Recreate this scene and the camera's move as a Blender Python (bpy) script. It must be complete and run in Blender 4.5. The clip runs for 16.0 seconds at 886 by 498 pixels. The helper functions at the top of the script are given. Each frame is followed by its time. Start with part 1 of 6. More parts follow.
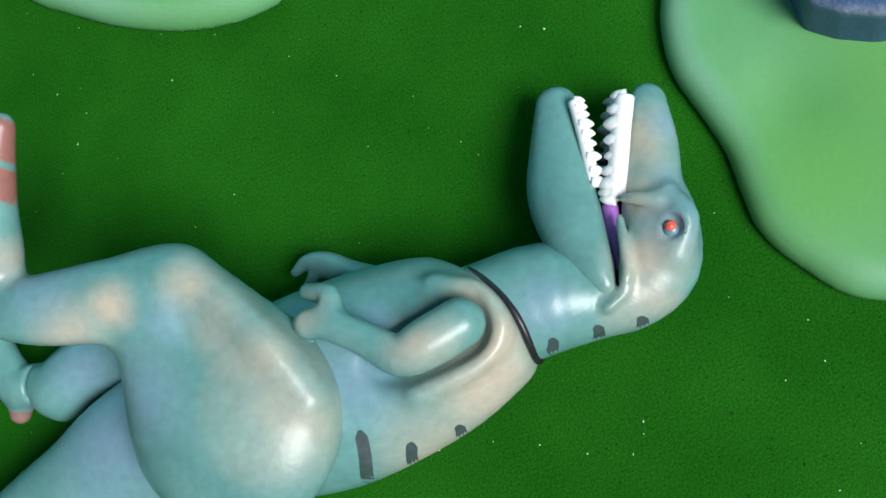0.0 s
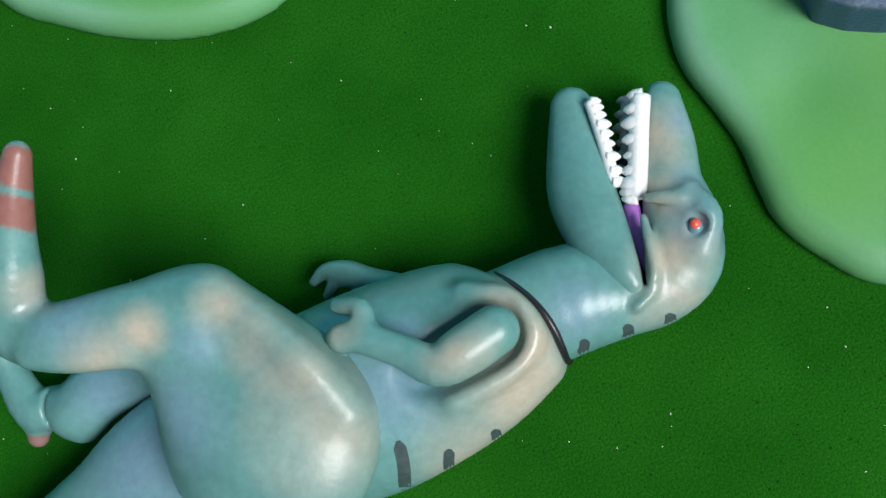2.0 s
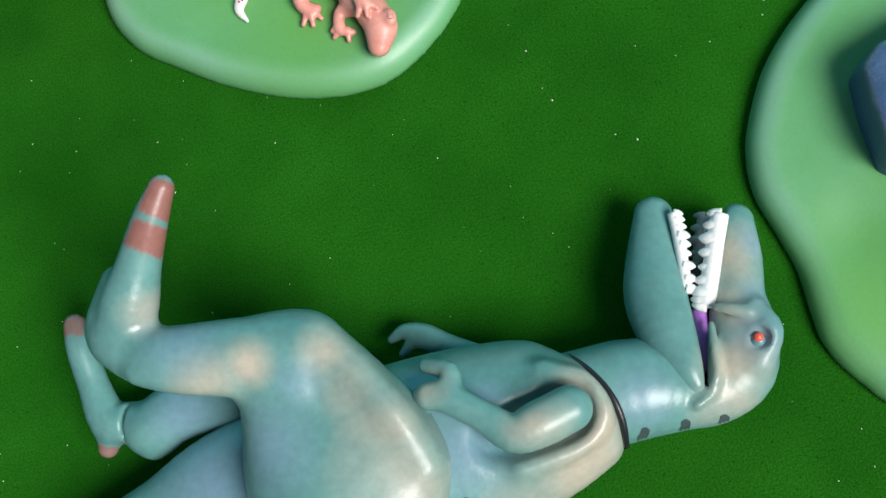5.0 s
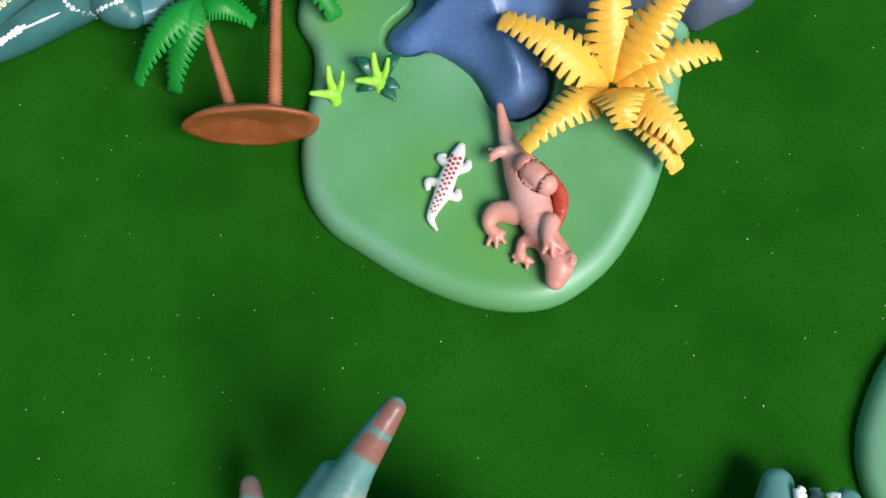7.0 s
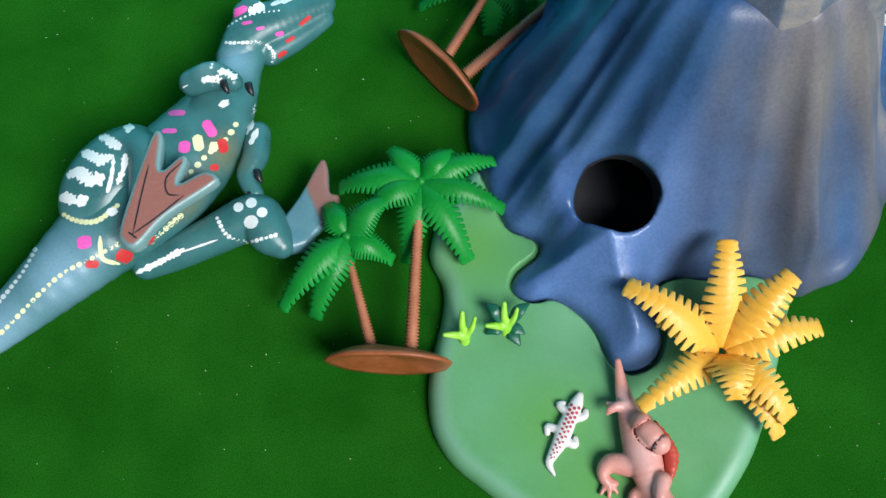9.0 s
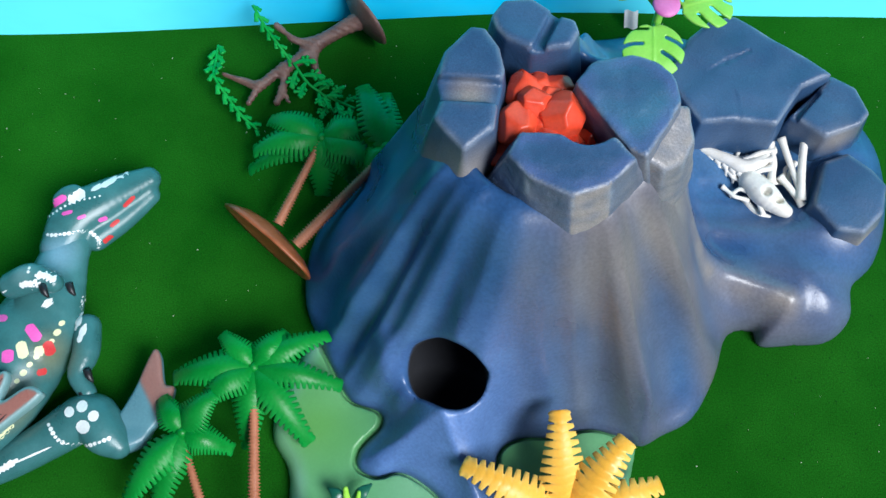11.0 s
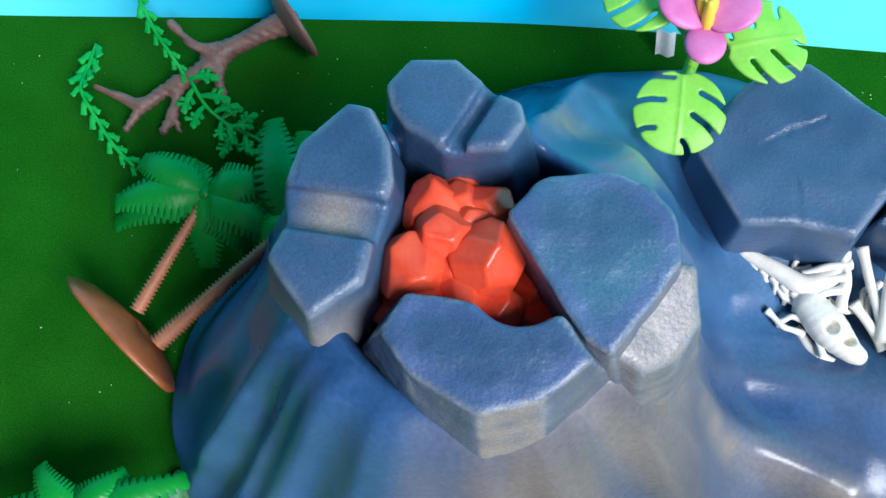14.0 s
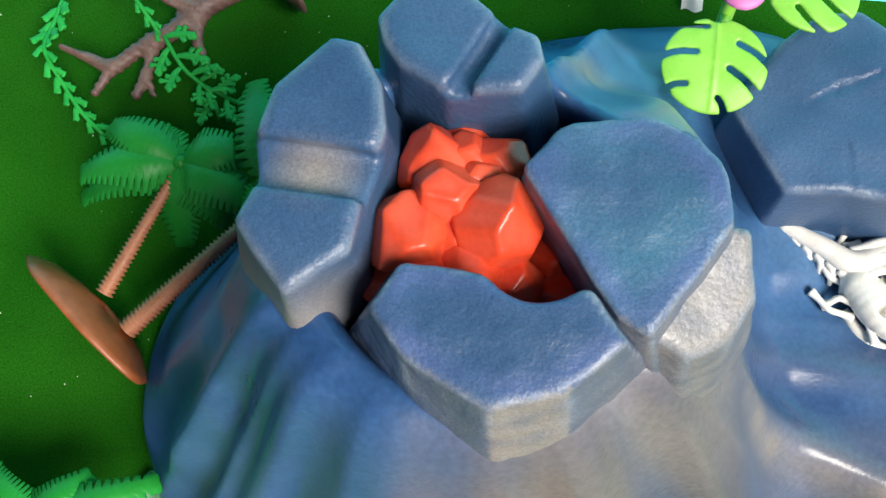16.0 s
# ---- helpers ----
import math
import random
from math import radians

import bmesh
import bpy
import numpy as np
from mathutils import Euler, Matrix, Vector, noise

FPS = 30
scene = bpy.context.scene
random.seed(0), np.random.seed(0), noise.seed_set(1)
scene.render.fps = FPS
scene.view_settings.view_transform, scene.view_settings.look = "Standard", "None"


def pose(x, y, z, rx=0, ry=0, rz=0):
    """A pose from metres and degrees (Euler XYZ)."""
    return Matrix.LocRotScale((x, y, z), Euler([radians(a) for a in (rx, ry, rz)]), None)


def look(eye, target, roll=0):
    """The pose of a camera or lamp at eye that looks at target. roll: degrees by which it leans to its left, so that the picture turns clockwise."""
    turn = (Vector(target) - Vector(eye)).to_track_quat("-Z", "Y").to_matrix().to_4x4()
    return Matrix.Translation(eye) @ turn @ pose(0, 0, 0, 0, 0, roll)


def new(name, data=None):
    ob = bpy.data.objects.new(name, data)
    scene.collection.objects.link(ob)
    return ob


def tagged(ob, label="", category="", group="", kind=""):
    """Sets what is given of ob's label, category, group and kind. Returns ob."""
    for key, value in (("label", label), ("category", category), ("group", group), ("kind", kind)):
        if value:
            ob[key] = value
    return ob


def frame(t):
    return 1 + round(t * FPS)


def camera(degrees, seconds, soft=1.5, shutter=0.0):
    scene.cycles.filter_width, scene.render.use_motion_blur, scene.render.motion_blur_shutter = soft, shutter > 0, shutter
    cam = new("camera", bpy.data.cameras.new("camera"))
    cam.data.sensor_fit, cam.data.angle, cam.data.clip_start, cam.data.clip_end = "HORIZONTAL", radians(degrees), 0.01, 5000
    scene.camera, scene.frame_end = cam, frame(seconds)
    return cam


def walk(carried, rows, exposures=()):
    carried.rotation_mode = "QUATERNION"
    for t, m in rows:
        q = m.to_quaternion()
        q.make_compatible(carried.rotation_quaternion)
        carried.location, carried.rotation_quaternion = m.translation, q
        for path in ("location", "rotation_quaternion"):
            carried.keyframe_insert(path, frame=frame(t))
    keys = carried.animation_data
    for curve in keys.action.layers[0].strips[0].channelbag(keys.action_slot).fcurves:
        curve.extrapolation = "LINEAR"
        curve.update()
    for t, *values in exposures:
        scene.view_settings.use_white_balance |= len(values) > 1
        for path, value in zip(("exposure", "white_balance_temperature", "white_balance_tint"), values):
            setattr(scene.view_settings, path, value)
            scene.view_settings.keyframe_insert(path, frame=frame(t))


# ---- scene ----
cam = camera(45.3, 16.0)
PATH = [
    (0, (0.0525, 0.0177, 0.2853), (-0.0562, 0.1456, -0.1857), -59.26),
    (0.5, (0.0460, 0.0296, 0.2893), (-0.0527, 0.1375, -0.1889), -62.91),
    (1, (0.0487, 0.0187, 0.2846), (-0.0558, 0.1474, -0.1871), -58.24),
    (1.5, (0.0427, 0.0324, 0.2919), (-0.0527, 0.1389, -0.1872), -62.02),
    (2, (0.0371, 0.0335, 0.2936), (-0.0529, 0.1389, -0.1869), -62.11),
    (2.5, (0.0438, 0.0225, 0.2899), (-0.0572, 0.1480, -0.1835), -59.15),
    (3, (0.0432, 0.0310, 0.2877), (-0.0642, 0.1436, -0.1875), -59.74),
    (3.2, (0.0435, 0.0310, 0.2875), (-0.0661, 0.1422, -0.1875), -60.69),
    (5.3, (-0.0041, 0.0447, 0.3379), (-0.0552, 0.1831, -0.1398), -33.10),
    (5.5, (-0.0129, 0.0483, 0.3457), (-0.0588, 0.1913, -0.1312), -28.71),
    (6, (-0.0311, 0.0562, 0.3639), (-0.0647, 0.1972, -0.1146), -21.17),
    (6.5, (-0.0462, 0.0741, 0.3825), (-0.0716, 0.2169, -0.0960), -16.20),
    (7, (-0.0640, 0.0942, 0.3940), (-0.0818, 0.2411, -0.0836), -11.05),
    (7.5, (-0.0773, 0.1080, 0.4051), (-0.0948, 0.2600, -0.0709), -9.40),
    (8, (-0.0915, 0.1233, 0.4213), (-0.1028, 0.2841, -0.0520), -5.35),
    (8.5, (-0.1081, 0.1399, 0.4382), (-0.1192, 0.3045, -0.0338), -4.30),
    (9, (-0.1145, 0.1568, 0.4547), (-0.1272, 0.3286, -0.0147), -4.26),
    (9.2, (-0.1117, 0.1652, 0.4611), (-0.1245, 0.3414, -0.0067), -3.89),
    (11.3, (-0.0412, 0.2471, 0.4779), (-0.0342, 0.4051, 0.0036), -3.63),
    (11.5, (-0.0327, 0.2527, 0.4735), (-0.0242, 0.4093, -0.0012), -3.32),
    (12, (-0.0016, 0.2748, 0.4560), (0.0009, 0.4265, -0.0204), -4.81),
    (12.5, (0.0113, 0.3031, 0.4244), (-0.0042, 0.4518, -0.0527), -9.80),
    (13, (0.0067, 0.3213, 0.3998), (-0.0192, 0.4626, -0.0791), -12.05),
    (13.5, (0.0049, 0.3359, 0.3801), (-0.0282, 0.4725, -0.0997), -14.15),
    (14, (0.0037, 0.3438, 0.3586), (-0.0329, 0.4703, -0.1238), -16.41),
    (14.5, (0.0039, 0.3476, 0.3420), (-0.0285, 0.4713, -0.1414), -14.82),
    (15, (0.0030, 0.3511, 0.3296), (-0.0327, 0.4702, -0.1547), -16.90),
    (15.5, (0.0022, 0.3487, 0.3253), (-0.0353, 0.4715, -0.1580), -17.31),
    (16, (0.0010, 0.3477, 0.3210), (-0.0372, 0.4716, -0.1619), -17.46),
]
walk(cam, [(t, look(eye, target, roll)) for t, eye, target, roll in PATH],
     [(0, 0.06, 6200, 10), (1.0, -0.05, 6200, 10), (3.2, -0.12, 6200, 10), (5.5, 0.05, 6450, 10), (6.5, 0.03, 6450, 10), (8.0, -0.2, 6200, 10), (9.0, -0.12, 6100, 10), (12.0, -0.03, 5750, 10), (14.5, 0.12, 5900, 10), (15.5, 0.2, 6400, 10), (16, 0.26, 6750, 10)])

# ---- light ----
SUN_EL, SUN_AZ = 47.0, 136.0     # degrees: height, and compass bearing from +y clockwise
world = bpy.data.worlds.new("world")
scene.world = world
world.use_nodes = True
wn = world.node_tree
sky = wn.nodes.new("ShaderNodeTexSky")
sky.sky_type = "NISHITA"
sky.sun_disc = False
sky.sun_elevation, sky.sun_rotation = radians(SUN_EL), radians(SUN_AZ)
wn.links.new(sky.outputs[0], wn.nodes["Background"].inputs[0])
wn.nodes["Background"].inputs[1].default_value = 0.046
sun_data = bpy.data.lights.new("sun", "SUN")
sun_data.energy, sun_data.angle, sun_data.color = 5.0, radians(30), (1.0, 0.965, 0.92)
sun = new("sun", sun_data)
_a, _e = radians(SUN_AZ), radians(SUN_EL)
sun.matrix_world = look((math.sin(_a) * math.cos(_e), math.cos(_a) * math.cos(_e), math.sin(_e)), (0, 0, 0))


# ---- materials ----
def material(name, stops, scale=120.0, rough=0.4, rough_var=0.1, grain=0.06, grain_scale=900.0, bump=0.1, bump_scale=900.0,
             coat=0.0, attr=(), islands=0.0, spec=0.5, stretch=(1, 1, 1), sheen=0.0):
    """stops: colours blended by large noise; grain: fine light-dark variation; attr: (attribute, colour) layers of paint."""
    m = bpy.data.materials.new(name)
    m.use_nodes = True
    nt = m.node_tree
    n, l = nt.nodes, nt.links
    b = n["Principled BSDF"]
    tc = n.new("ShaderNodeTexCoord")
    mp = n.new("ShaderNodeMapping")
    mp.inputs["Scale"].default_value = stretch
    l.new(tc.outputs["Object"], mp.inputs["Vector"])

    def noise_node(sc, detail=4.0):
        t = n.new("ShaderNodeTexNoise")
        t.inputs["Scale"].default_value, t.inputs["Detail"].default_value = sc, detail
        l.new(mp.outputs[0], t.inputs["Vector"])
        return t
    big = noise_node(scale)
    ramp = n.new("ShaderNodeValToRGB")
    el = ramp.color_ramp.elements
    for i, c in enumerate(stops):
        p = 0.34 + 0.32 * i / max(1, len(stops) - 1)
        e = el[i] if i < 2 else el.new(p)
        e.position, e.color = p, (*c, 1)
    if len(stops) == 1:
        el[1].color = (*stops[0], 1)
    l.new(big.outputs[0], ramp.inputs[0])
    col = ramp.outputs[0]
    for k, (an, c) in enumerate(attr):
        at = n.new("ShaderNodeAttribute")
        at.attribute_name = an
        mx = n.new("ShaderNodeMix")
        mx.data_type = "RGBA"
        l.new(at.outputs["Fac"], mx.inputs[0])
        l.new(col, mx.inputs[6])
        mx.inputs[7].default_value = (*c, 1)
        col = mx.outputs[2]
    fine = noise_node(grain_scale, 3.0)
    val = n.new("ShaderNodeMapRange")
    val.inputs[1].default_value, val.inputs[2].default_value = 0.3, 0.7
    val.inputs[3].default_value, val.inputs[4].default_value = 1 - grain, 1 + grain
    l.new(fine.outputs[0], val.inputs[0])
    hsv = n.new("ShaderNodeHueSaturation")
    l.new(col, hsv.inputs["Color"])
    fac = val.outputs[0]
    if islands:
        oi = n.new("ShaderNodeObjectInfo")
        ge = n.new("ShaderNodeNewGeometry")
        ad = n.new("ShaderNodeMath")
        l.new(oi.outputs["Random"], ad.inputs[0])
        l.new(ge.outputs["Random Per Island"], ad.inputs[1])
        mr = n.new("ShaderNodeMapRange")
        mr.inputs[2].default_value = 2.0
        mr.inputs[3].default_value, mr.inputs[4].default_value = 1 - islands, 1 + islands
        l.new(ad.outputs[0], mr.inputs[0])
        mu = n.new("ShaderNodeMath")
        mu.operation = "MULTIPLY"
        l.new(fac, mu.inputs[0])
        l.new(mr.outputs[0], mu.inputs[1])
        fac = mu.outputs[0]
    l.new(fac, hsv.inputs["Value"])
    l.new(hsv.outputs[0], b.inputs["Base Color"])
    rr = n.new("ShaderNodeMapRange")
    rr.inputs[1].default_value, rr.inputs[2].default_value = 0.3, 0.7
    rr.inputs[3].default_value, rr.inputs[4].default_value = rough - rough_var, rough + rough_var
    l.new(big.outputs[0], rr.inputs[0])
    gloss = rr.outputs[0]
    if any(an == "raw" for an, c in attr):      # the painted shade of the cave takes no gloss
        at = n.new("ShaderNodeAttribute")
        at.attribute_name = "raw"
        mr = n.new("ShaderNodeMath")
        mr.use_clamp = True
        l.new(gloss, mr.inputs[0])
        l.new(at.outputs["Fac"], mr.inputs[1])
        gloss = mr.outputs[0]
    l.new(gloss, b.inputs["Roughness"])
    b.inputs["Specular IOR Level"].default_value = spec
    b.inputs["Coat Weight"].default_value = coat
    b.inputs["Coat Roughness"].default_value = 0.2
    b.inputs["Sheen Weight"].default_value = sheen
    if bump:
        bt = noise_node(bump_scale, 5.0)
        bu = n.new("ShaderNodeBump")
        bu.inputs["Strength"].default_value, bu.inputs["Distance"].default_value = bump, 0.0006
        l.new(bt.outputs[0], bu.inputs["Height"])
        l.new(bu.outputs[0], b.inputs["Normal"])
    return m


M_FELT = material("green_felt", [(0.008, 0.078, 0.0035), (0.0135, 0.106, 0.006)], scale=22, rough=0.95, rough_var=0.02, grain=0.3,
                  grain_scale=1500, bump=0.5, bump_scale=1700, spec=0.03)
M_FLECK = material("dark_fleck", [(0.006, 0.045, 0.005)], rough=0.95, spec=0.1, bump=0)
M_LINT = material("pale_lint", [(0.5, 0.58, 0.42)], rough=0.9, bump=0)
M_PAPER = material("sky_paper", [(0.015, 0.52, 1.0), (0.03, 0.60, 1.0), (0.06, 0.68, 1.0)], scale=7, spec=0.02, rough=0.7, rough_var=0.05, grain=0.02,
                   grain_scale=60, bump=0.05, attr=(("cloud", (0.20, 0.92, 1.0)),), stretch=(1, 1, 2.2))
M_PAD = material("pad_plastic", [(0.095, 0.30, 0.105), (0.125, 0.35, 0.15)], scale=26, rough=0.42, rough_var=0.06, grain=0.03, bump=0.06,
                 bump_scale=700, attr=(("pale", (0.21, 0.43, 0.29)), ("fresh", (0.11, 0.33, 0.08))))
M_ROCK = material("volcano_plastic", [(0.020, 0.066, 0.175), (0.031, 0.092, 0.225), (0.047, 0.120, 0.26)], scale=30, rough=0.33, rough_var=0.08,
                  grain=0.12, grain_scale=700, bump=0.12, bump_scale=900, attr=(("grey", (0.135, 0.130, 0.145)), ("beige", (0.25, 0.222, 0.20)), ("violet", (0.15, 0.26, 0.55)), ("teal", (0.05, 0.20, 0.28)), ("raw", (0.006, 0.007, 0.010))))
M_CRAG = material("crag_plastic", [(0.029, 0.070, 0.150), (0.047, 0.102, 0.198)], scale=40, rough=0.40, rough_var=0.08, grain=0.2, grain_scale=2200,
                  bump=0.34, bump_scale=800, stretch=(1.0, 1.0, 1.0), attr=(("grey", (0.25, 0.235, 0.225)), ("pale", (0.27, 0.31, 0.37)), ("teal", (0.05, 0.19, 0.27)), ("violet", (0.10, 0.14, 0.34))))
M_RIM = material("worn_rim_plastic", [(0.50, 0.50, 0.48)], rough=0.4, bump=0)
M_LAVA = material("lava_plastic", [(0.62, 0.045, 0.018), (0.78, 0.085, 0.03)], scale=90, rough=0.33, rough_var=0.08, grain=0.06, bump=0.08, attr=(("pale", (0.85, 0.22, 0.15)),))
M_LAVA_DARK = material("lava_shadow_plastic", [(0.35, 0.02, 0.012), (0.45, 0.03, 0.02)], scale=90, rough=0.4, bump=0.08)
M_BONE = material("bone_plastic", [(0.72, 0.69, 0.60), (0.82, 0.80, 0.74)], scale=150, rough=0.45, grain=0.05, bump=0.1)
M_BLACK = material("black_paint", [(0.012, 0.013, 0.015)], rough=0.4, bump=0)
M_REX = material("rex_plastic", [(0.095, 0.235, 0.22), (0.125, 0.285, 0.265)], scale=60, rough=0.35, rough_var=0.07, grain=0.07, grain_scale=420, bump=0.10,
                 bump_scale=800, attr=(("warm", (0.40, 0.37, 0.29)), ("blue", (0.165, 0.28, 0.37)), ("sole", (0.26, 0.115, 0.095))))
M_SOLE = material("toe_pad_plastic", [(0.42, 0.15, 0.12), (0.50, 0.19, 0.15)], scale=200, rough=0.5, grain=0.08, bump=0.15)
M_STRIPE = material("stripe_paint", [(0.035, 0.06, 0.06), (0.05, 0.075, 0.075)], scale=300, rough=0.5, bump=0.05)
M_TOOTH = material("tooth_plastic", [(0.80, 0.80, 0.78)], rough=0.35, bump=0.03)
M_TOOTH_SHADED = material("shaded_tooth_plastic", [(0.30, 0.29, 0.29)], rough=0.4, bump=0.03)
M_MOUTH = material("mouth_plastic", [(0.02, 0.018, 0.022), (0.03, 0.025, 0.03)], rough=0.5, bump=0.05)
M_TONGUE = material("tongue_plastic", [(0.30, 0.12, 0.45), (0.36, 0.16, 0.52)], rough=0.4, bump=0.05)
M_EYE_RING = material("eye_ring_paint", [(0.10, 0.22, 0.26), (0.14, 0.27, 0.31)], scale=400, rough=0.3, bump=0)
M_EYE_RED = material("red_eye", [(0.75, 0.10, 0.06)], rough=0.3, bump=0)
M_SPOT = material("spotted_plastic", [(0.035, 0.13, 0.13), (0.055, 0.18, 0.18)], scale=60, rough=0.33, rough_var=0.07, grain=0.06, bump=0.1,
                  attr=(("blue", (0.20, 0.36, 0.46)), ("olive", (0.16, 0.17, 0.09)), ("sole", (0.33, 0.13, 0.10)), ("rim", (0.22, 0.36, 0.36))))
M_WHITE = material("white_paint", [(0.78, 0.82, 0.80)], rough=0.45, bump=0)
M_CREAM = material("cream_paint", [(0.72, 0.74, 0.42)], rough=0.45, bump=0)
M_PINKP = material("pink_paint", [(0.72, 0.10, 0.42)], rough=0.45, bump=0)
M_REDP = material("red_paint", [(0.55, 0.03, 0.03)], rough=0.45, bump=0)
M_BABY = material("pink_plastic", [(0.60, 0.25, 0.20), (0.68, 0.31, 0.25)], scale=120, rough=0.4, grain=0.05, bump=0.12, attr=(("belly", (0.72, 0.42, 0.38)),))
M_SAIL = material("sail_plastic", [(0.46, 0.055, 0.035), (0.54, 0.08, 0.05)], scale=300, rough=0.4, bump=0.1)
M_CROC = material("white_plastic", [(0.70, 0.68, 0.64), (0.78, 0.75, 0.72)], scale=300, rough=0.4, bump=0.15)
M_CROC_RED = material("crimson_paint", [(0.42, 0.05, 0.07)], rough=0.5, bump=0)
M_FERN = material("yellow_plastic", [(0.84, 0.40, 0.022), (0.88, 0.46, 0.04)], scale=60, rough=0.42, grain=0.04, bump=0.08, attr=(("tip", (0.92, 0.62, 0.14)),))
M_PALM = material("palm_leaf_plastic", [(0.007, 0.185, 0.018), (0.012, 0.24, 0.027)], scale=80, rough=0.40, spec=0.26, grain=0.08, bump=0.1, islands=0.15, attr=(("tip", (0.015, 0.27, 0.042)),))
M_TRUNK = material("palm_trunk_plastic", [(0.38, 0.14, 0.065), (0.46, 0.18, 0.09)], scale=150, rough=0.5, grain=0.12, bump=0.3)
M_BASE = material("brown_base_plastic", [(0.27, 0.075, 0.022), (0.34, 0.10, 0.035)], scale=70, rough=0.42, grain=0.12, grain_scale=350, bump=0.3, bump_scale=320)
M_BARK = material("dead_tree_plastic", [(0.16, 0.085, 0.07), (0.23, 0.13, 0.10)], scale=150, rough=0.5, grain=0.15, bump=0.4, bump_scale=700, stretch=(1, 1, 1))
M_VINE = material("vine_plastic", [(0.012, 0.29, 0.040), (0.028, 0.40, 0.062)], scale=120, spec=0.2, rough=0.45, grain=0.08, bump=0.1)
M_SPROUT = material("sprout_plastic", [(0.25, 0.60, 0.03), (0.38, 0.72, 0.08)], scale=250, rough=0.4, bump=0.05)
M_SPROUT_DARK = material("dark_leaf_plastic", [(0.01, 0.10, 0.055), (0.015, 0.13, 0.075)], scale=150, rough=0.4, bump=0.05)
M_MONSTERA = material("monstera_plastic", [(0.20, 0.52, 0.05), (0.27, 0.60, 0.08)], scale=80, rough=0.42, grain=0.04, bump=0.06)
M_PETAL = material("petal_plastic", [(0.55, 0.13, 0.36), (0.66, 0.20, 0.46)], scale=110, rough=0.45, grain=0.04, bump=0.06)
M_STAMEN = material("stamen_plastic", [(0.86, 0.55, 0.05)], rough=0.4, bump=0.05)
M_BLUEROCK = material("blue_rock_plastic", [(0.06, 0.13, 0.28), (0.08, 0.16, 0.33)], scale=60, rough=0.42, grain=0.1, bump=0.15)


# ---- shape tools (all in millimetres; meshes are scaled to metres) ----
MM = 0.001


def smin(a, b, k):
    h = np.clip(0.5 + 0.5 * (b - a) / k, 0, 1)
    return b + (a - b) * h - k * h * (1 - h)


def smax(a, b, k):
    return -smin(-a, -b, k)


def cone(P, a, b, ra, rb):
    a, b = np.array(a, float), np.array(b, float)
    ab = b - a
    t = np.clip((P - a) @ ab / max(ab @ ab, 1e-9), 0, 1)
    return np.linalg.norm(P - a - t[:, None] * ab, axis=1) - (ra + (rb - ra) * t)


def ellipsoid(P, c, r, turn=0.0):
    q = P - np.array(c, float)
    if turn:
        ca, sa = math.cos(radians(turn)), math.sin(radians(turn))
        q = np.stack([q[:, 0] * ca + q[:, 1] * sa, -q[:, 0] * sa + q[:, 1] * ca, q[:, 2]], 1)
    r = np.array(r, float)
    k0 = np.linalg.norm(q / r, axis=1)
    k1 = np.linalg.norm(q / (r * r), axis=1)
    return k0 * (k0 - 1) / np.maximum(k1, 1e-9)


def glide(pts, n=6, closed=False):
    """A smooth line through the points (any number of values each)."""
    p = np.array(pts, float)
    m = len(p)
    out = []
    for i in range(m if closed else m - 1):
        if closed:
            a, b, c, d = p[(i - 1) % m], p[i], p[(i + 1) % m], p[(i + 2) % m]
        else:
            b, c = p[i], p[i + 1]
            a = p[i - 1] if i else 2 * b - c
            d = p[i + 2] if i + 2 < m else 2 * c - b
        for j in range(n):
            t = j / n
            out.append(0.5 * (2 * b + (c - a) * t + (2 * a - 5 * b + 4 * c - d) * t * t + (3 * b - a - 3 * c + d) * t ** 3))
    if not closed:
        out.append(p[-1])
    return np.array(out)


def chain(P, pts, n=4):
    q = glide(pts, n)
    d = np.full(len(P), 1e9)
    for i in range(len(q) - 1):
        d = np.minimum(d, cone(P, q[i][:3], q[i + 1][:3], q[i][3], q[i + 1][3]))
    return d


def squash(P, z0, f):
    q = P.copy()
    q[:, 2] = z0 + (q[:, 2] - z0) / f
    return q


def mesh_of(name, verts, faces, smooth=True):
    me = bpy.data.meshes.new(name)
    v = np.asarray(verts, float) * MM
    me.from_pydata(v.tolist(), [], [list(map(int, f)) for f in faces])
    if smooth:
        me.polygons.foreach_set("use_smooth", [True] * len(me.polygons))
    me.update()
    return me


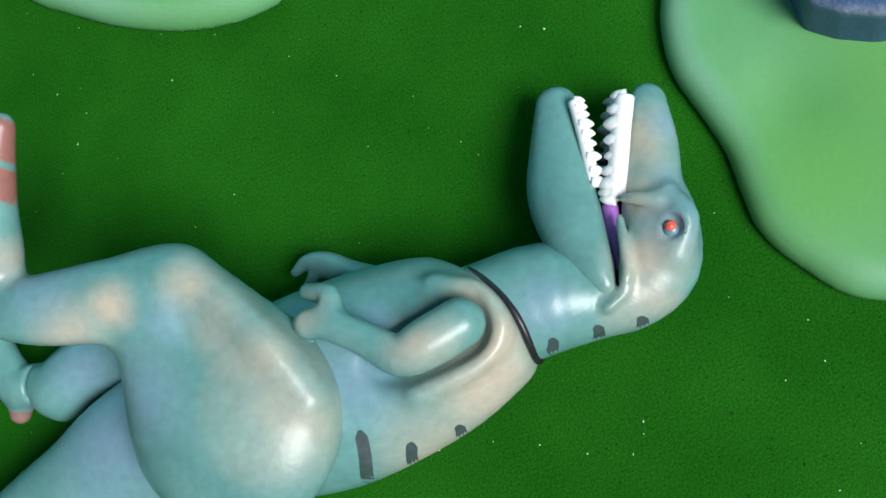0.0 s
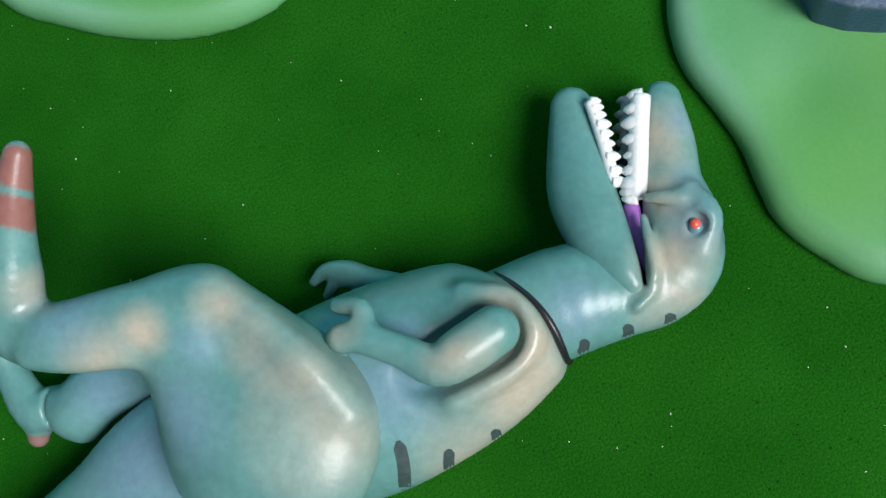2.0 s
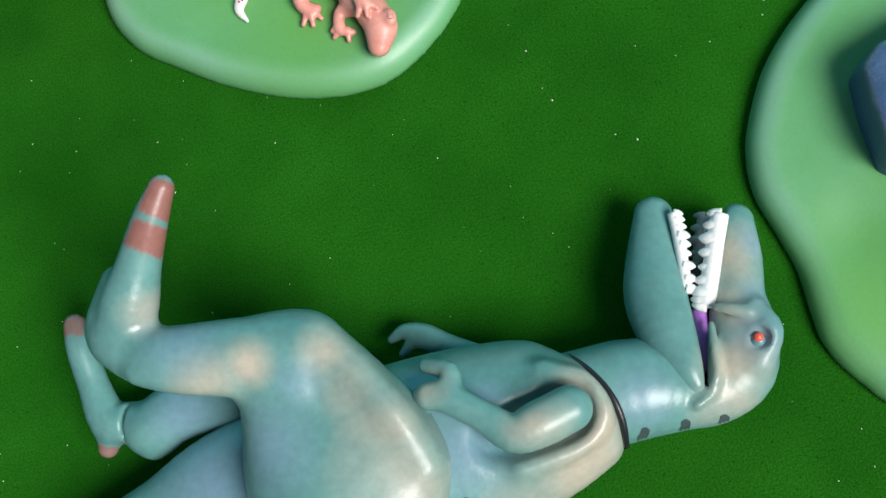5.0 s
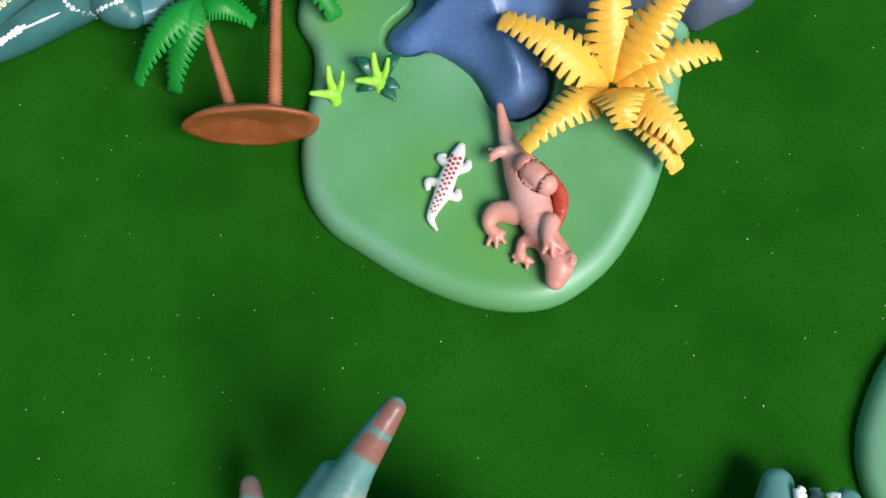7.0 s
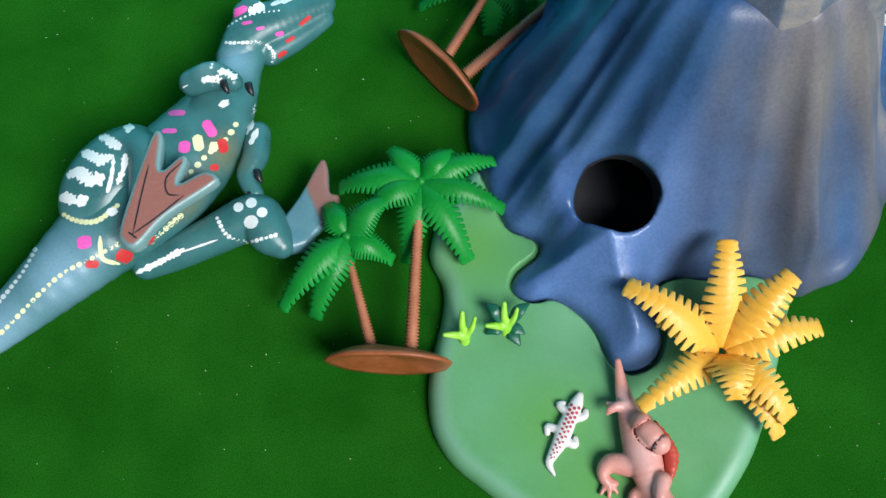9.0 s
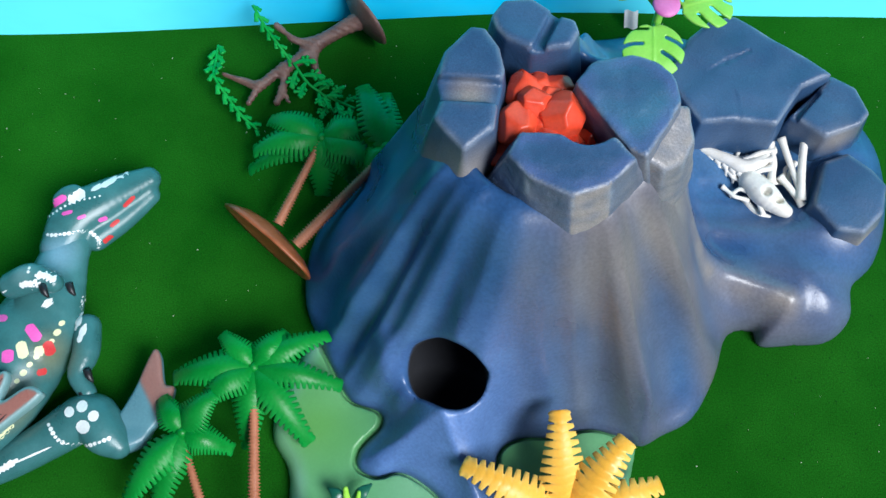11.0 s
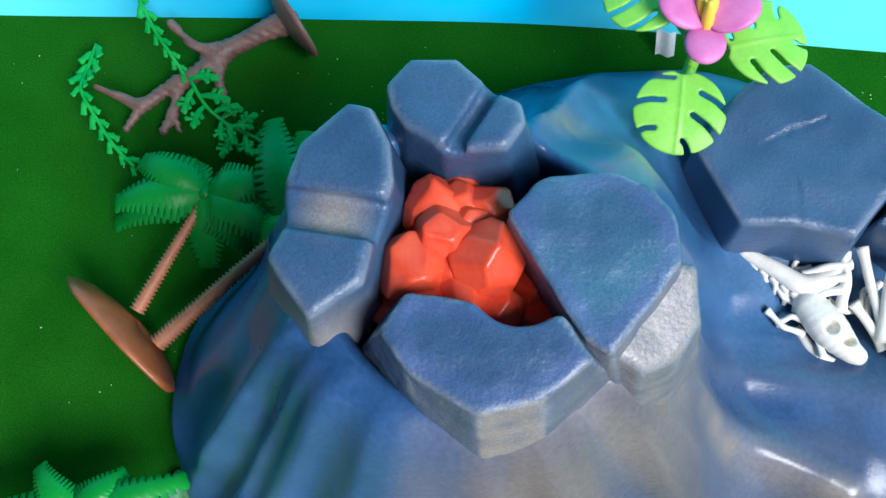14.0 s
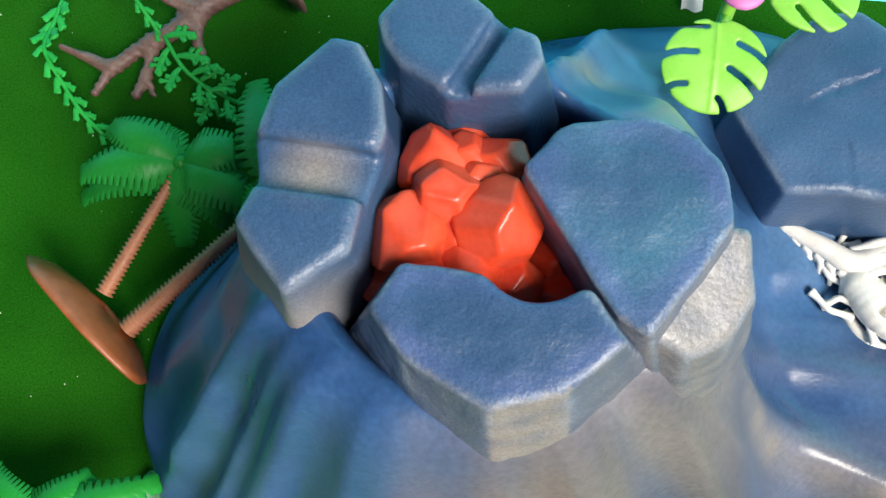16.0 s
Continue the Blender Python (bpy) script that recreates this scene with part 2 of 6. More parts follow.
def skin(fn, lo, hi, h):
    """The surface fn = 0 inside the box, as smooth quads (surface nets), pulled onto the true surface."""
    ax = [np.arange(lo[i], hi[i] + h, h) for i in range(3)]
    # coarse blocks first: only those near the surface are worked out finely
    B = 5
    nb = [-(-len(a) // B) for a in ax]
    mid = [lo[i] + h * (B * np.arange(nb[i]) + (B - 1) / 2) for i in range(3)]
    C = np.stack(np.meshgrid(*mid, indexing="ij"), -1)
    W = fn(C.reshape(-1, 3)).reshape(nb)
    V = np.repeat(np.repeat(np.repeat(W, B, 0), B, 1), B, 2)[:len(ax[0]), :len(ax[1]), :len(ax[2])].copy()
    close = np.argwhere(np.abs(V) < 2.1 * 0.866 * B * h)
    V[tuple(close.T)] = fn(np.array(lo, float) + close * h)
    ins = V < 0
    n = np.array(V.shape) - 1
    cnt = np.zeros(n, int)
    corner = [(i, j, k) for i in (0, 1) for j in (0, 1) for k in (0, 1)]

    def at(A, o):
        return A[o[0]:o[0] + n[0], o[1]:o[1] + n[1], o[2]:o[2] + n[2]]
    for o in corner:
        cnt += at(ins, o)
    act = (cnt > 0) & (cnt < 8)
    idx = np.full(n, -1)
    idx[act] = np.arange(act.sum())
    pos, num = np.zeros((act.sum(), 3)), np.zeros(act.sum())
    for a in corner:
        for k in range(3):
            if a[k]:
                continue
            b = list(a)
            b[k] = 1
            va, vb = at(V, a)[act], at(V, b)[act]
            c = (va < 0) != (vb < 0)
            t = np.where(c, va / np.where(c, va - vb, 1), 0)
            p = np.tile(np.array(a, float), (len(va), 1))
            p[:, k] += t
            pos[c] += p[c]
            num[c] += 1
    pos = np.array(lo) + (np.argwhere(act) + pos / num[:, None]) * h
    faces = []
    for k in range(3):
        u, w = (k + 1) % 3, (k + 2) % 3
        s0 = [slice(None)] * 3
        s1 = [slice(None)] * 3
        s0[k], s1[k] = slice(0, -1), slice(1, None)
        A, B = ins[tuple(s0)], ins[tuple(s1)]
        e = np.argwhere(A != B)
        e = e[(e[:, u] > 0) & (e[:, w] > 0) & (e[:, u] < n[u]) & (e[:, w] < n[w])]
        out = A[tuple(e.T)]

        def cell(du, dw):
            q = e.copy()
            q[:, u] += du
            q[:, w] += dw
            return idx[tuple(q.T)]
        quad = np.stack([cell(-1, -1), cell(0, -1), cell(0, 0), cell(-1, 0)], 1)
        quad[~out] = quad[~out][:, ::-1]
        faces.append(quad)
    faces = np.concatenate(faces)
    faces = faces[(faces >= 0).all(1)]
    for _ in range(2):
        f = fn(pos)
        g = np.stack([(fn(pos + d) - f) / 0.05 for d in np.eye(3) * 0.05], 1)
        step = f[:, None] * g / np.maximum((g * g).sum(1), 0.05)[:, None]
        ln = np.linalg.norm(step, axis=1, keepdims=True)
        pos = pos - step * np.minimum(1, 0.5 * h / np.maximum(ln, 1e-9))
    return pos, faces


def drop(fn, xy, view=None, zref=30.0):
    """Where lines from the point view through (x, y, zref), or straight down, meet the surface; those that miss come out as nan."""
    n = len(xy)
    T = np.column_stack([xy, np.full(n, zref)])
    if view is None:
        way = np.tile(np.array([0, 0, -1.0]), (n, 1))
    else:
        way = T - np.array(view, float)
        way /= np.linalg.norm(way, axis=1, keepdims=True)
    P = T - way * 40
    for _ in range(36):
        P = P + way * np.maximum(0.62 * fn(P), 0.004)[:, None]
    P[(np.abs(fn(P)) > 0.6) | (P[:, 2] < 0.2)] = np.nan
    return P


def thing(name, label, category, base=(0, 0, 0), group="", kind=""):
    e = new(name)
    e.empty_display_size = 0.01
    e.location = Vector(base) * MM
    return tagged(e, label, category, group, kind)


def world_of(ob):
    m = Matrix.Translation(ob.location)
    return world_of(ob.parent) @ m if ob.parent and ob.parent.type != "MESH" else m


def part(name, me, mat, parent, label="", masks=None):
    me.materials.clear()
    me.materials.append(mat)
    for k, v in (masks or {}).items():
        a = me.attributes.new(k, "FLOAT", "POINT")
        a.data.foreach_set("value", np.clip(np.asarray(v, float), 0, 1))
    ob = new(name, me)
    if parent:
        ob.parent = parent
        if parent.type != "MESH":
            ob.matrix_parent_inverse = Matrix.Translation(-parent.location)
    return tagged(ob, label)


def blob(name, fn, lo, hi, h, mat, parent, label="", paint=None):
    v, f = skin(fn, lo, hi, h)
    return part(name, mesh_of(name, v, f), mat, parent, label, paint(v) if paint else None)


def near(v, spots, soft=1.0):
    """A mask that is 1 at the middles of round spots (x, y, z, r) and fades to 0 at their edges."""
    m = np.zeros(len(v))
    for x, y, z, r in spots:
        d = np.linalg.norm(v - np.array([x, y, z]), axis=1) / r
        m = np.maximum(m, np.clip(1.2 * (1 - d) * soft, 0, 1))
    return m


def wobble(v, s, seed=0.0):
    """Smooth pseudo noise, about -1 to 1, with waves about s millimetres long."""
    x, y, z = (v / s * 6.28).T
    return (np.sin(x + 1.3 * np.sin(y + seed) + seed) + np.sin(y * 1.1 + 1.7 * np.sin(z * 0.9 - seed)) + np.sin(z * 1.2 + 1.1 * np.sin(x * 0.8 + 2 * seed))) / 3


def tube(pts, sides=10, n=4, flat=1.0, rings=0.0, cap=True):
    """A round rod through (x, y, z, r); rings: depth of ring grooves, one for each step."""
    q = glide(pts, n)
    verts, faces = [], []
    up = Vector((0, 0, 1))
    for i, p in enumerate(q):
        a, b = q[max(0, i - 1)][:3], q[min(len(q) - 1, i + 1)][:3]
        d = Vector(b - a).normalized()
        s = d.cross(up)
        s = s.normalized() if s.length > 0.05 else Vector((1, 0, 0))
        w = s.cross(d).normalized()
        r = p[3] * (1 - rings * (i % 2))
        for k in range(sides):
            t = 2 * math.pi * k / sides
            verts.append(Vector(p[:3]) + s * (r * math.cos(t)) + w * (r * flat * math.sin(t)))
    m = len(q)
    for i in range(m - 1):
        for k in range(sides):
            k2 = (k + 1) % sides
            faces.append((i * sides + k, i * sides + k2, (i + 1) * sides + k2, (i + 1) * sides + k))
    if cap:
        faces.append(tuple(reversed(range(sides))))
        faces.append(tuple(range((m - 1) * sides, m * sides)))
    return verts, faces


def dots(fn, pts, lift=0.12, view=None, zref=30.0):
    """Painted round dots (x, y, r) lying on the surface fn."""
    verts, faces, ring = [], [], []
    for x, y, r in pts:
        ring += [(x, y)] + [(x + r * math.cos(t), y + r * math.sin(t)) for t in np.arange(10) * math.pi / 5]
    P = drop(fn, np.array(ring), view, zref).reshape(-1, 11, 3)
    for p, (x, y, r) in zip(P, pts):
        if np.isnan(p).any():
            continue
        s = len(verts)
        verts += [tuple(c + np.array([0, 0, lift + 0.13 * max(0, r - 1)])) for c in p]
        faces += [(s, s + 1 + k, s + 1 + (k + 1) % 10) for k in range(10)]
    return mesh_of("dots", verts, faces)


def stroke(fn, line, width, lift=0.15, n=8, ragged=0.0, seed=1, view=None, zref=30.0):
    """A painted brush stroke along a line of (x, y) on the surface fn, thin at its ends."""
    rng = np.random.RandomState(seed)
    q = glide(line, n)
    faces, xy = [], []
    for i, p in enumerate(q):
        d = q[min(len(q) - 1, i + 1)] - q[max(0, i - 1)]
        d = d / max(np.linalg.norm(d), 1e-9)
        t = i / (len(q) - 1)
        w = width * 0.5 * (min(1, 5 * t + 0.3, 5 * (1 - t) + 0.3)) * (1 + ragged * rng.uniform(-1, 1))
        for k in (-1, -0.33, 0.33, 1):
            xy.append(p + np.array([-d[1], d[0]]) * w * k)
    P = drop(fn, np.array(xy), view, zref)
    bad = np.isnan(P).any(1)
    for i in range(len(q) - 1):
        for k in range(3):
            f = (4 * i + k, 4 * i + 4 + k, 4 * i + 5 + k, 4 * i + 1 + k)
            if not bad[list(f)].any():
                faces.append(f)
    P[bad] = 0
    used = sorted({i for f in faces for i in f})
    at = {o: k for k, o in enumerate(used)}
    return mesh_of("stroke", P[used] + np.array([0, 0, lift]) if used else np.zeros((0, 3)), [[at[i] for i in f] for f in faces])


def joined(name, meshes):
    v, f = [], []
    for me in meshes:
        s = len(v)
        v += [tuple(c / MM for c in p.co) for p in me.vertices]
        f += [[i + s for i in p.vertices] for p in me.polygons]
        bpy.data.meshes.remove(me)
    return mesh_of(name, v, f)


def ball(c, r, seg=14, rings=9, squeeze=(1, 1, 1)):
    v, f = [], []
    for i in range(rings + 1):
        a = math.pi * i / rings
        for k in range(seg):
            t = 2 * math.pi * k / seg
            v.append((c[0] + r * squeeze[0] * math.sin(a) * math.cos(t), c[1] + r * squeeze[1] * math.sin(a) * math.sin(t), c[2] + r * squeeze[2] * math.cos(a)))
    for i in range(rings):
        for k in range(seg):
            k2 = (k + 1) % seg
            f.append((i * seg + k, (i + 1) * seg + k, (i + 1) * seg + k2, i * seg + k2))
    return v, f


def outline_distance(P2, poly):
    """Signed distance to a closed polygon, positive inside."""
    a, b = poly, np.roll(poly, -1, 0)
    d = np.full(len(P2), 1e9)
    ins = np.zeros(len(P2), bool)
    for (x0, y0), (x1, y1) in zip(a, b):
        e = np.array([x1 - x0, y1 - y0])
        w = P2 - np.array([x0, y0])
        t = np.clip(w @ e / max(e @ e, 1e-9), 0, 1)
        d = np.minimum(d, np.hypot(w[:, 0] - t * e[0], w[:, 1] - t * e[1]))
        c = (y0 > P2[:, 1]) != (y1 > P2[:, 1])
        if abs(y1 - y0) > 1e-9:
            ins ^= c & (P2[:, 0] < (x1 - x0) * (P2[:, 1] - y0) / (y1 - y0) + x0)
    return np.where(ins, d, -d)


class Plan:
    """A plan grid of heights made once and read smoothly."""

    def __init__(self, lo, hi, h, fn):
        self.lo, self.h = np.array(lo, float), h
        self.x, self.y = np.arange(lo[0], hi[0] + h, h), np.arange(lo[1], hi[1] + h, h)
        g = np.stack(np.meshgrid(self.x, self.y, indexing="ij"), -1)
        self.v = fn(g.reshape(-1, 2)).reshape(g.shape[:2])

    def __call__(self, P2):
        q = (P2 - self.lo) / self.h
        i = np.clip(np.floor(q).astype(int), 1, np.array(self.v.shape) - 3)
        f = np.clip(q - i, 0, 1)
        w = [((1 - f) ** 3) / 6, (3 * f ** 3 - 6 * f ** 2 + 4) / 6, (-3 * f ** 3 + 3 * f ** 2 + 3 * f + 1) / 6, f ** 3 / 6]
        out = np.zeros(len(P2))
        for a in range(4):
            for c in range(4):
                out += w[a][:, 0] * w[c][:, 1] * self.v[i[:, 0] + a - 1, i[:, 1] + c - 1]
        return out


# ---- the setting: felt ground and painted backdrop ----
def felt_ground():
    nx, ny = 90, 70
    v, f = [], []
    for i in range(nx + 1):
        for j in range(ny + 1):
            x, y = -750 + 1500 * i / nx, -500 + 1090 * j / ny
            v.append((x, y, 0.0))
    for i in range(nx):
        for j in range(ny):
            a = i * (ny + 1) + j
            f.append((a, a + ny + 1, a + ny + 2, a + 1))
    g = part("ground", mesh_of("ground", v, f), M_FELT, None)
    tagged(g, "deep green felt cloth spread flat under the toys", "felt", kind="structure")
    rng = np.random.RandomState(4)

    def litter(name, count, size, mat, label):
        v, f = [], []
        for _ in range(count):
            x, y = rng.uniform(-330, 230), rng.uniform(-20, 520)
            r, a = size * rng.uniform(0.5, 1.3), rng.uniform(0, 6.28)
            ln = rng.choice([1, 1, 1, 1.6])
            s = len(v)
            for k in range(6):
                t = k * math.pi / 3
                p, q = r * ln * math.cos(t), r * math.sin(t) * rng.uniform(0.7, 1.2)
                v.append((x + p * math.cos(a) - q * math.sin(a), y + p * math.sin(a) + q * math.cos(a), 0.12))
            v.append((x, y, 0.12 + r * 0.6))
            f += [(s + k, s + (k + 1) % 6, s + 6) for k in range(6)]
        o = part(name, mesh_of(name, v, f), mat, None)
        tagged(o, label, "lint", kind="stuff")
    litter("lint", 700, 0.21, M_LINT, "tiny pale lint specks on the green felt")
    litter("dark_fleck", 9000, 0.22, M_FLECK, "tiny dark flecks in the nap of the green felt")


felt_ground()


def backdrop():
    q = glide([(-760, 588), (-400, 556), (-250, 537), (-80, 528), (20, 522), (125, 509), (200, 500), (420, 470), (760, 410)], 14)
    rows = 24
    v, f, m = [], [], []
    for p in q:
        for k in range(rows + 1):
            z = -1 + 520 * k / rows
            lean = 0.38 * z
            v.append((p[0], p[1] + lean, z))
            x = p[0]
            c = min(1, max(0, (x - 5) / 90)) + 0.75 * min(1, max(0, (-95 - x) / 90)) + 0.35 * min(1, max(0, z - 40) / 60)
            m.append(min(0.9, c))
    n = rows + 1
    for i in range(len(q) - 1):
        for k in range(rows):
            a = i * n + k
            f.append((a, a + n, a + n + 1, a + 1))
    s = len(v)
    v += [(x, y + 1.2, z) for x, y, z in v]
    m += m
    f += [tuple(reversed([i + s for i in t])) for t in f]
    b = part("backdrop", mesh_of("backdrop", v, f), M_PAPER, None, masks={"cloud": m})
    tagged(b, "sky blue painted card with pale clouds standing behind the felt", "backdrop", kind="structure")


backdrop()


# ---- outlines ----
VOLCANO = [(-112, 403), (-115, 378), (-109, 358), (-103, 343), (-97, 331), (-85, 325), (-84, 318), (-94, 309), (-96, 301), (-88, 296), (-77, 297), (-66, 290), (-59, 281),
           (-54, 268), (-45, 264), (-35, 269), (-31, 281), (-35, 294), (-32, 303), (-22, 307), (-8, 306), (8, 308), (22, 303), (30, 299), (40, 303), (54, 309), (66, 325),
           (76, 345), (88, 346), (90, 339), (105, 338), (121, 338), (133, 347), (137, 362), (150, 373), (160, 395), (163, 415), (158, 440), (140, 462), (110, 482),
           (70, 500), (20, 500), (-15, 490), (-45, 470), (-80, 445), (-100, 425)]
CRATER = np.array([-8.0, 401.0])
vol_poly = glide(VOLCANO, 4, True)
vol_in = Plan(vol_poly.min(0) - 90, vol_poly.max(0) + 30, 1.0, lambda q: outline_distance(q, vol_poly))
ROCK = [(99, 129), (100, 142), (105, 147), (124, 153), (148, 150), (160, 124), (148, 106), (126, 102), (113, 105.5), (105, 110), (99.5, 115)]
rock_poly = np.array(ROCK, float)
rock_in = Plan(rock_poly.min(0) - 90, rock_poly.max(0) + 90, 1.0, lambda q: outline_distance(q, rock_poly))


# ---- green plastic pads ----
def pad(name, label, ring, height, round_w, dishes=(), fresh=(), bumps=(), socket=None):
    poly = glide(ring, 5, True)
    lo, hi = poly.min(0) - 6, poly.max(0) + 6
    plan = Plan(lo, hi, 1.0, lambda q: outline_distance(q, poly))

    def fn(P):
        d = plan(P[:, :2])
        top = np.full(len(P), float(height))
        for x, y, r, dep in dishes:
            top -= dep * np.exp(-((P[:, 0] - x) ** 2 + (P[:, 1] - y) ** 2) / (r * r))
        e = np.clip(1 - d / round_w, 0, 1)
        top = top - (height - 1.2) * (1 - np.sqrt(np.maximum(0, 1 - e * e)))
        if socket:
            top = top - 5.5 * np.clip((socket(P[:, :2]) + 1.5) / 0.5, 0, 1)
        return np.maximum(np.maximum((P[:, 2] - top) * 0.8, -d), -P[:, 2])

    def paint(v):
        d = plan(v[:, :2])
        # the highlight along the rounded rim is painted in as a pale band
        rim = np.clip(1 - np.abs(d - 5) / 5.5, 0, 1) * 0.75
        fr = near(v, fresh)
        return {"pale": np.clip(rim + 0.35 * near(v, bumps) + 0.12 * wobble(v, 70), 0, 1), "fresh": fr}
    t = thing(name, label, "play base", (*poly.mean(0), 0))
    blob("base_plate", fn, (*lo, -1.5), (*hi, height + 3), 1.7, M_PAD, t, "", paint)
    return fn


pad_main = pad("pad", "pale green moulded plastic base with rounded rim, lying on felt",
               [(-104, 369), (-125, 342), (-133, 320), (-127, 304), (-127, 290), (-131, 272), (-133, 257), (-131, 240), (-123, 226), (-111, 216), (-94, 203.5), (-73, 192.7),
                (-54, 187.8), (-38, 188.7), (-24, 195.7), (-12, 206), (1, 224), (10, 243), (17, 264), (23, 285), (28, 304), (22, 322), (-20, 335), (-70, 362)],
               9.5, 9.0, [(-20, 215, 16, 1.8), (-60, 285, 14, 2.0), (-95, 330, 12, 1.5)], [(-60, 215, 9, 38), (-80, 240, 9, 30), (-112, 320, 9, 24)], [(-70, 285, 9, 30)], socket=vol_in)
pad_side = pad("pad", "mid green moulded plastic base with wavy rim, lying on felt",
               [(116, 183), (101.9, 177.7), (90.3, 169.9), (77.3, 156.8), (67.2, 139.2), (63.8, 128.2), (63.2, 117), (66.2, 104), (68.6, 92), (68.6, 80), (69.4, 69), (75.5, 57), (88, 43.5), (118, 36), (150, 44), (176, 84), (184, 136), (158, 182)],
               8.5, 9.0, [(88, 98, 12, 1.5)], [(90, 75, 9, 40), (120, 90, 9, 40)], socket=lambda q: rock_in(q) - 1.8)


# ---- the volcano ----
def flutes(q):
    d = q - CRATER
    a = np.arctan2(d[:, 1], d[:, 0])
    w = a + 0.10 * np.sin(3 * a + 1.0) + 0.0016 * np.hypot(d[:, 0], d[:, 1]) * np.sin(5 * a)
    r1 = 1 - np.sqrt(np.sin(5.5 * w + 0.6) ** 2 + 0.008)
    r2 = 1 - np.sqrt(np.sin(9.5 * w + 2.1 + 0.9 * np.sin(2 * w)) ** 2 + 0.008)
    return 1.15 * r1 + 0.75 * r2 - 0.7


RIDGES = (([(40, 392), (56, 378), (74, 367), (92, 358), (108, 350)], 5.0), ([(32, 366), (46, 348), (60, 336), (70, 330)], 5.0),
          ([(14, 350), (20, 334), (30, 318), (36, 309)], 5.0), ([(-14, 350), (-16, 334), (-10, 316)], 5.0), ([(-74, 352), (-80, 342), (-76, 330), (-70, 322)], 7.0), ([(-36, 344), (-38, 328), (-44, 314), (-44, 296), (-45, 276)], 5.0),
          ([(-62, 372), (-80, 366), (-98, 364)], 6.0), ([(-66, 388), (-84, 388), (-104, 390)], 6.0))


def ridges(q):
    """Soft ridges that run down the mountainside."""
    h = np.zeros(len(q))
    for line, up in RIDGES:
        p = glide(line, 4)
        d, s = np.full(len(q), 1e9), np.zeros(len(q))
        for i in range(len(p) - 1):
            e = p[i + 1] - p[i]
            t = np.clip((q - p[i]) @ e / (e @ e), 0, 1)
            k = np.linalg.norm(q - p[i] - t[:, None] * e, axis=1)
            s = np.where(k < d, (i + t) / (len(p) - 1), s)
            d = np.minimum(d, k)
        h = np.maximum(h, up * np.exp(-(d / 6.0) ** 2) * np.clip(6 * s * (1 - s), 0, 1))
    return h


def volcano_height(q):
    din = np.maximum(vol_in(q), 0)
    rc = np.hypot(*(q - CRATER).T)
    ang = np.arctan2(q[:, 1] - CRATER[1], q[:, 0] - CRATER[0])
    s = din / (din + 3.5 * np.logaddexp(0, (rc - 43.0 + 1.5 * np.sin(ang) + 9 * np.maximum(0, np.cos(ang - 1.05)) ** 2) / 3.5))
    fl = flutes(q)
    h = 9 + 124 * s ** 1.25 + 13 * fl * np.clip(4 * s * (1 - s), 0, 1) ** 0.8 * (1 - np.exp(-((q[:, 0] + 58) ** 2 + (q[:, 1] - 328) ** 2) / 520))
    # the low shelf with the nest
    k = np.clip((q[:, 0] - 36 - 0.25 * np.maximum(400 - q[:, 1], 0)) / 34 + np.clip((q[:, 1] - 430) / 60, 0, 0.6) * (q[:, 0] > 0), 0, 1)
    k = k * k * (3 - 2 * k)
    shelf = 6 + 21 * (1 - np.exp(-din / 11)) + 1.2 * fl - 13 * np.exp(-((q[:, 0] - 101) ** 2 / 500 + (q[:, 1] - 410) ** 2 / 500))
    back = np.clip((q[:, 1] - 440) / 40, 0, 1) * np.clip((60 - q[:, 0]) / 40, 0, 1)
    h = h * (1 - k) + shelf * k
    hill = 24 * np.exp(-((q[:, 0] - 24) ** 2 / 1100 + (q[:, 1] - 470) ** 2 / 420)) * np.clip(din / 10, 0, 1)
    return h * (1 - 0.35 * back) + ridges(q) + hill


vol_h = Plan(vol_poly.min(0) - 6, vol_poly.max(0) + 6, 1.0, volcano_height)


def cave_fn(P):
    mouth = ellipsoid(P, (-53, 331, 40), (18.2, 13.5, 36), -22) + 1.3 * wobble(P, 34, 2) * np.clip((P[:, 2] - 20) / 10, 0, 1)
    cave = np.minimum(mouth, cone(P, (-51, 340, 30), (-25, 385, 34), 17, 26))
    cave = smin(cave, cone(P, (-47.5, 321, 46), (-50, 334, 40), 5, 9), 4)
    return smin(cave, ellipsoid(P, (-14, 388, 42), (40, 40, 36)), 4)


def volcano_fn(P):
    d = vol_in(P[:, :2])
    f = (P[:, 2] - vol_h(P[:, :2])) * 0.55
    f = smax(f, -d, 4.0)
    rc = np.hypot(P[:, 0] - CRATER[0], P[:, 1] - CRATER[1])
    f = smax(f, -np.maximum(rc - 31, 92 - P[:, 2]), 4.0)
    cave = cave_fn(P)
    f = smax(f, -cave, 3.0)
    return np.maximum(f, -P[:, 2])


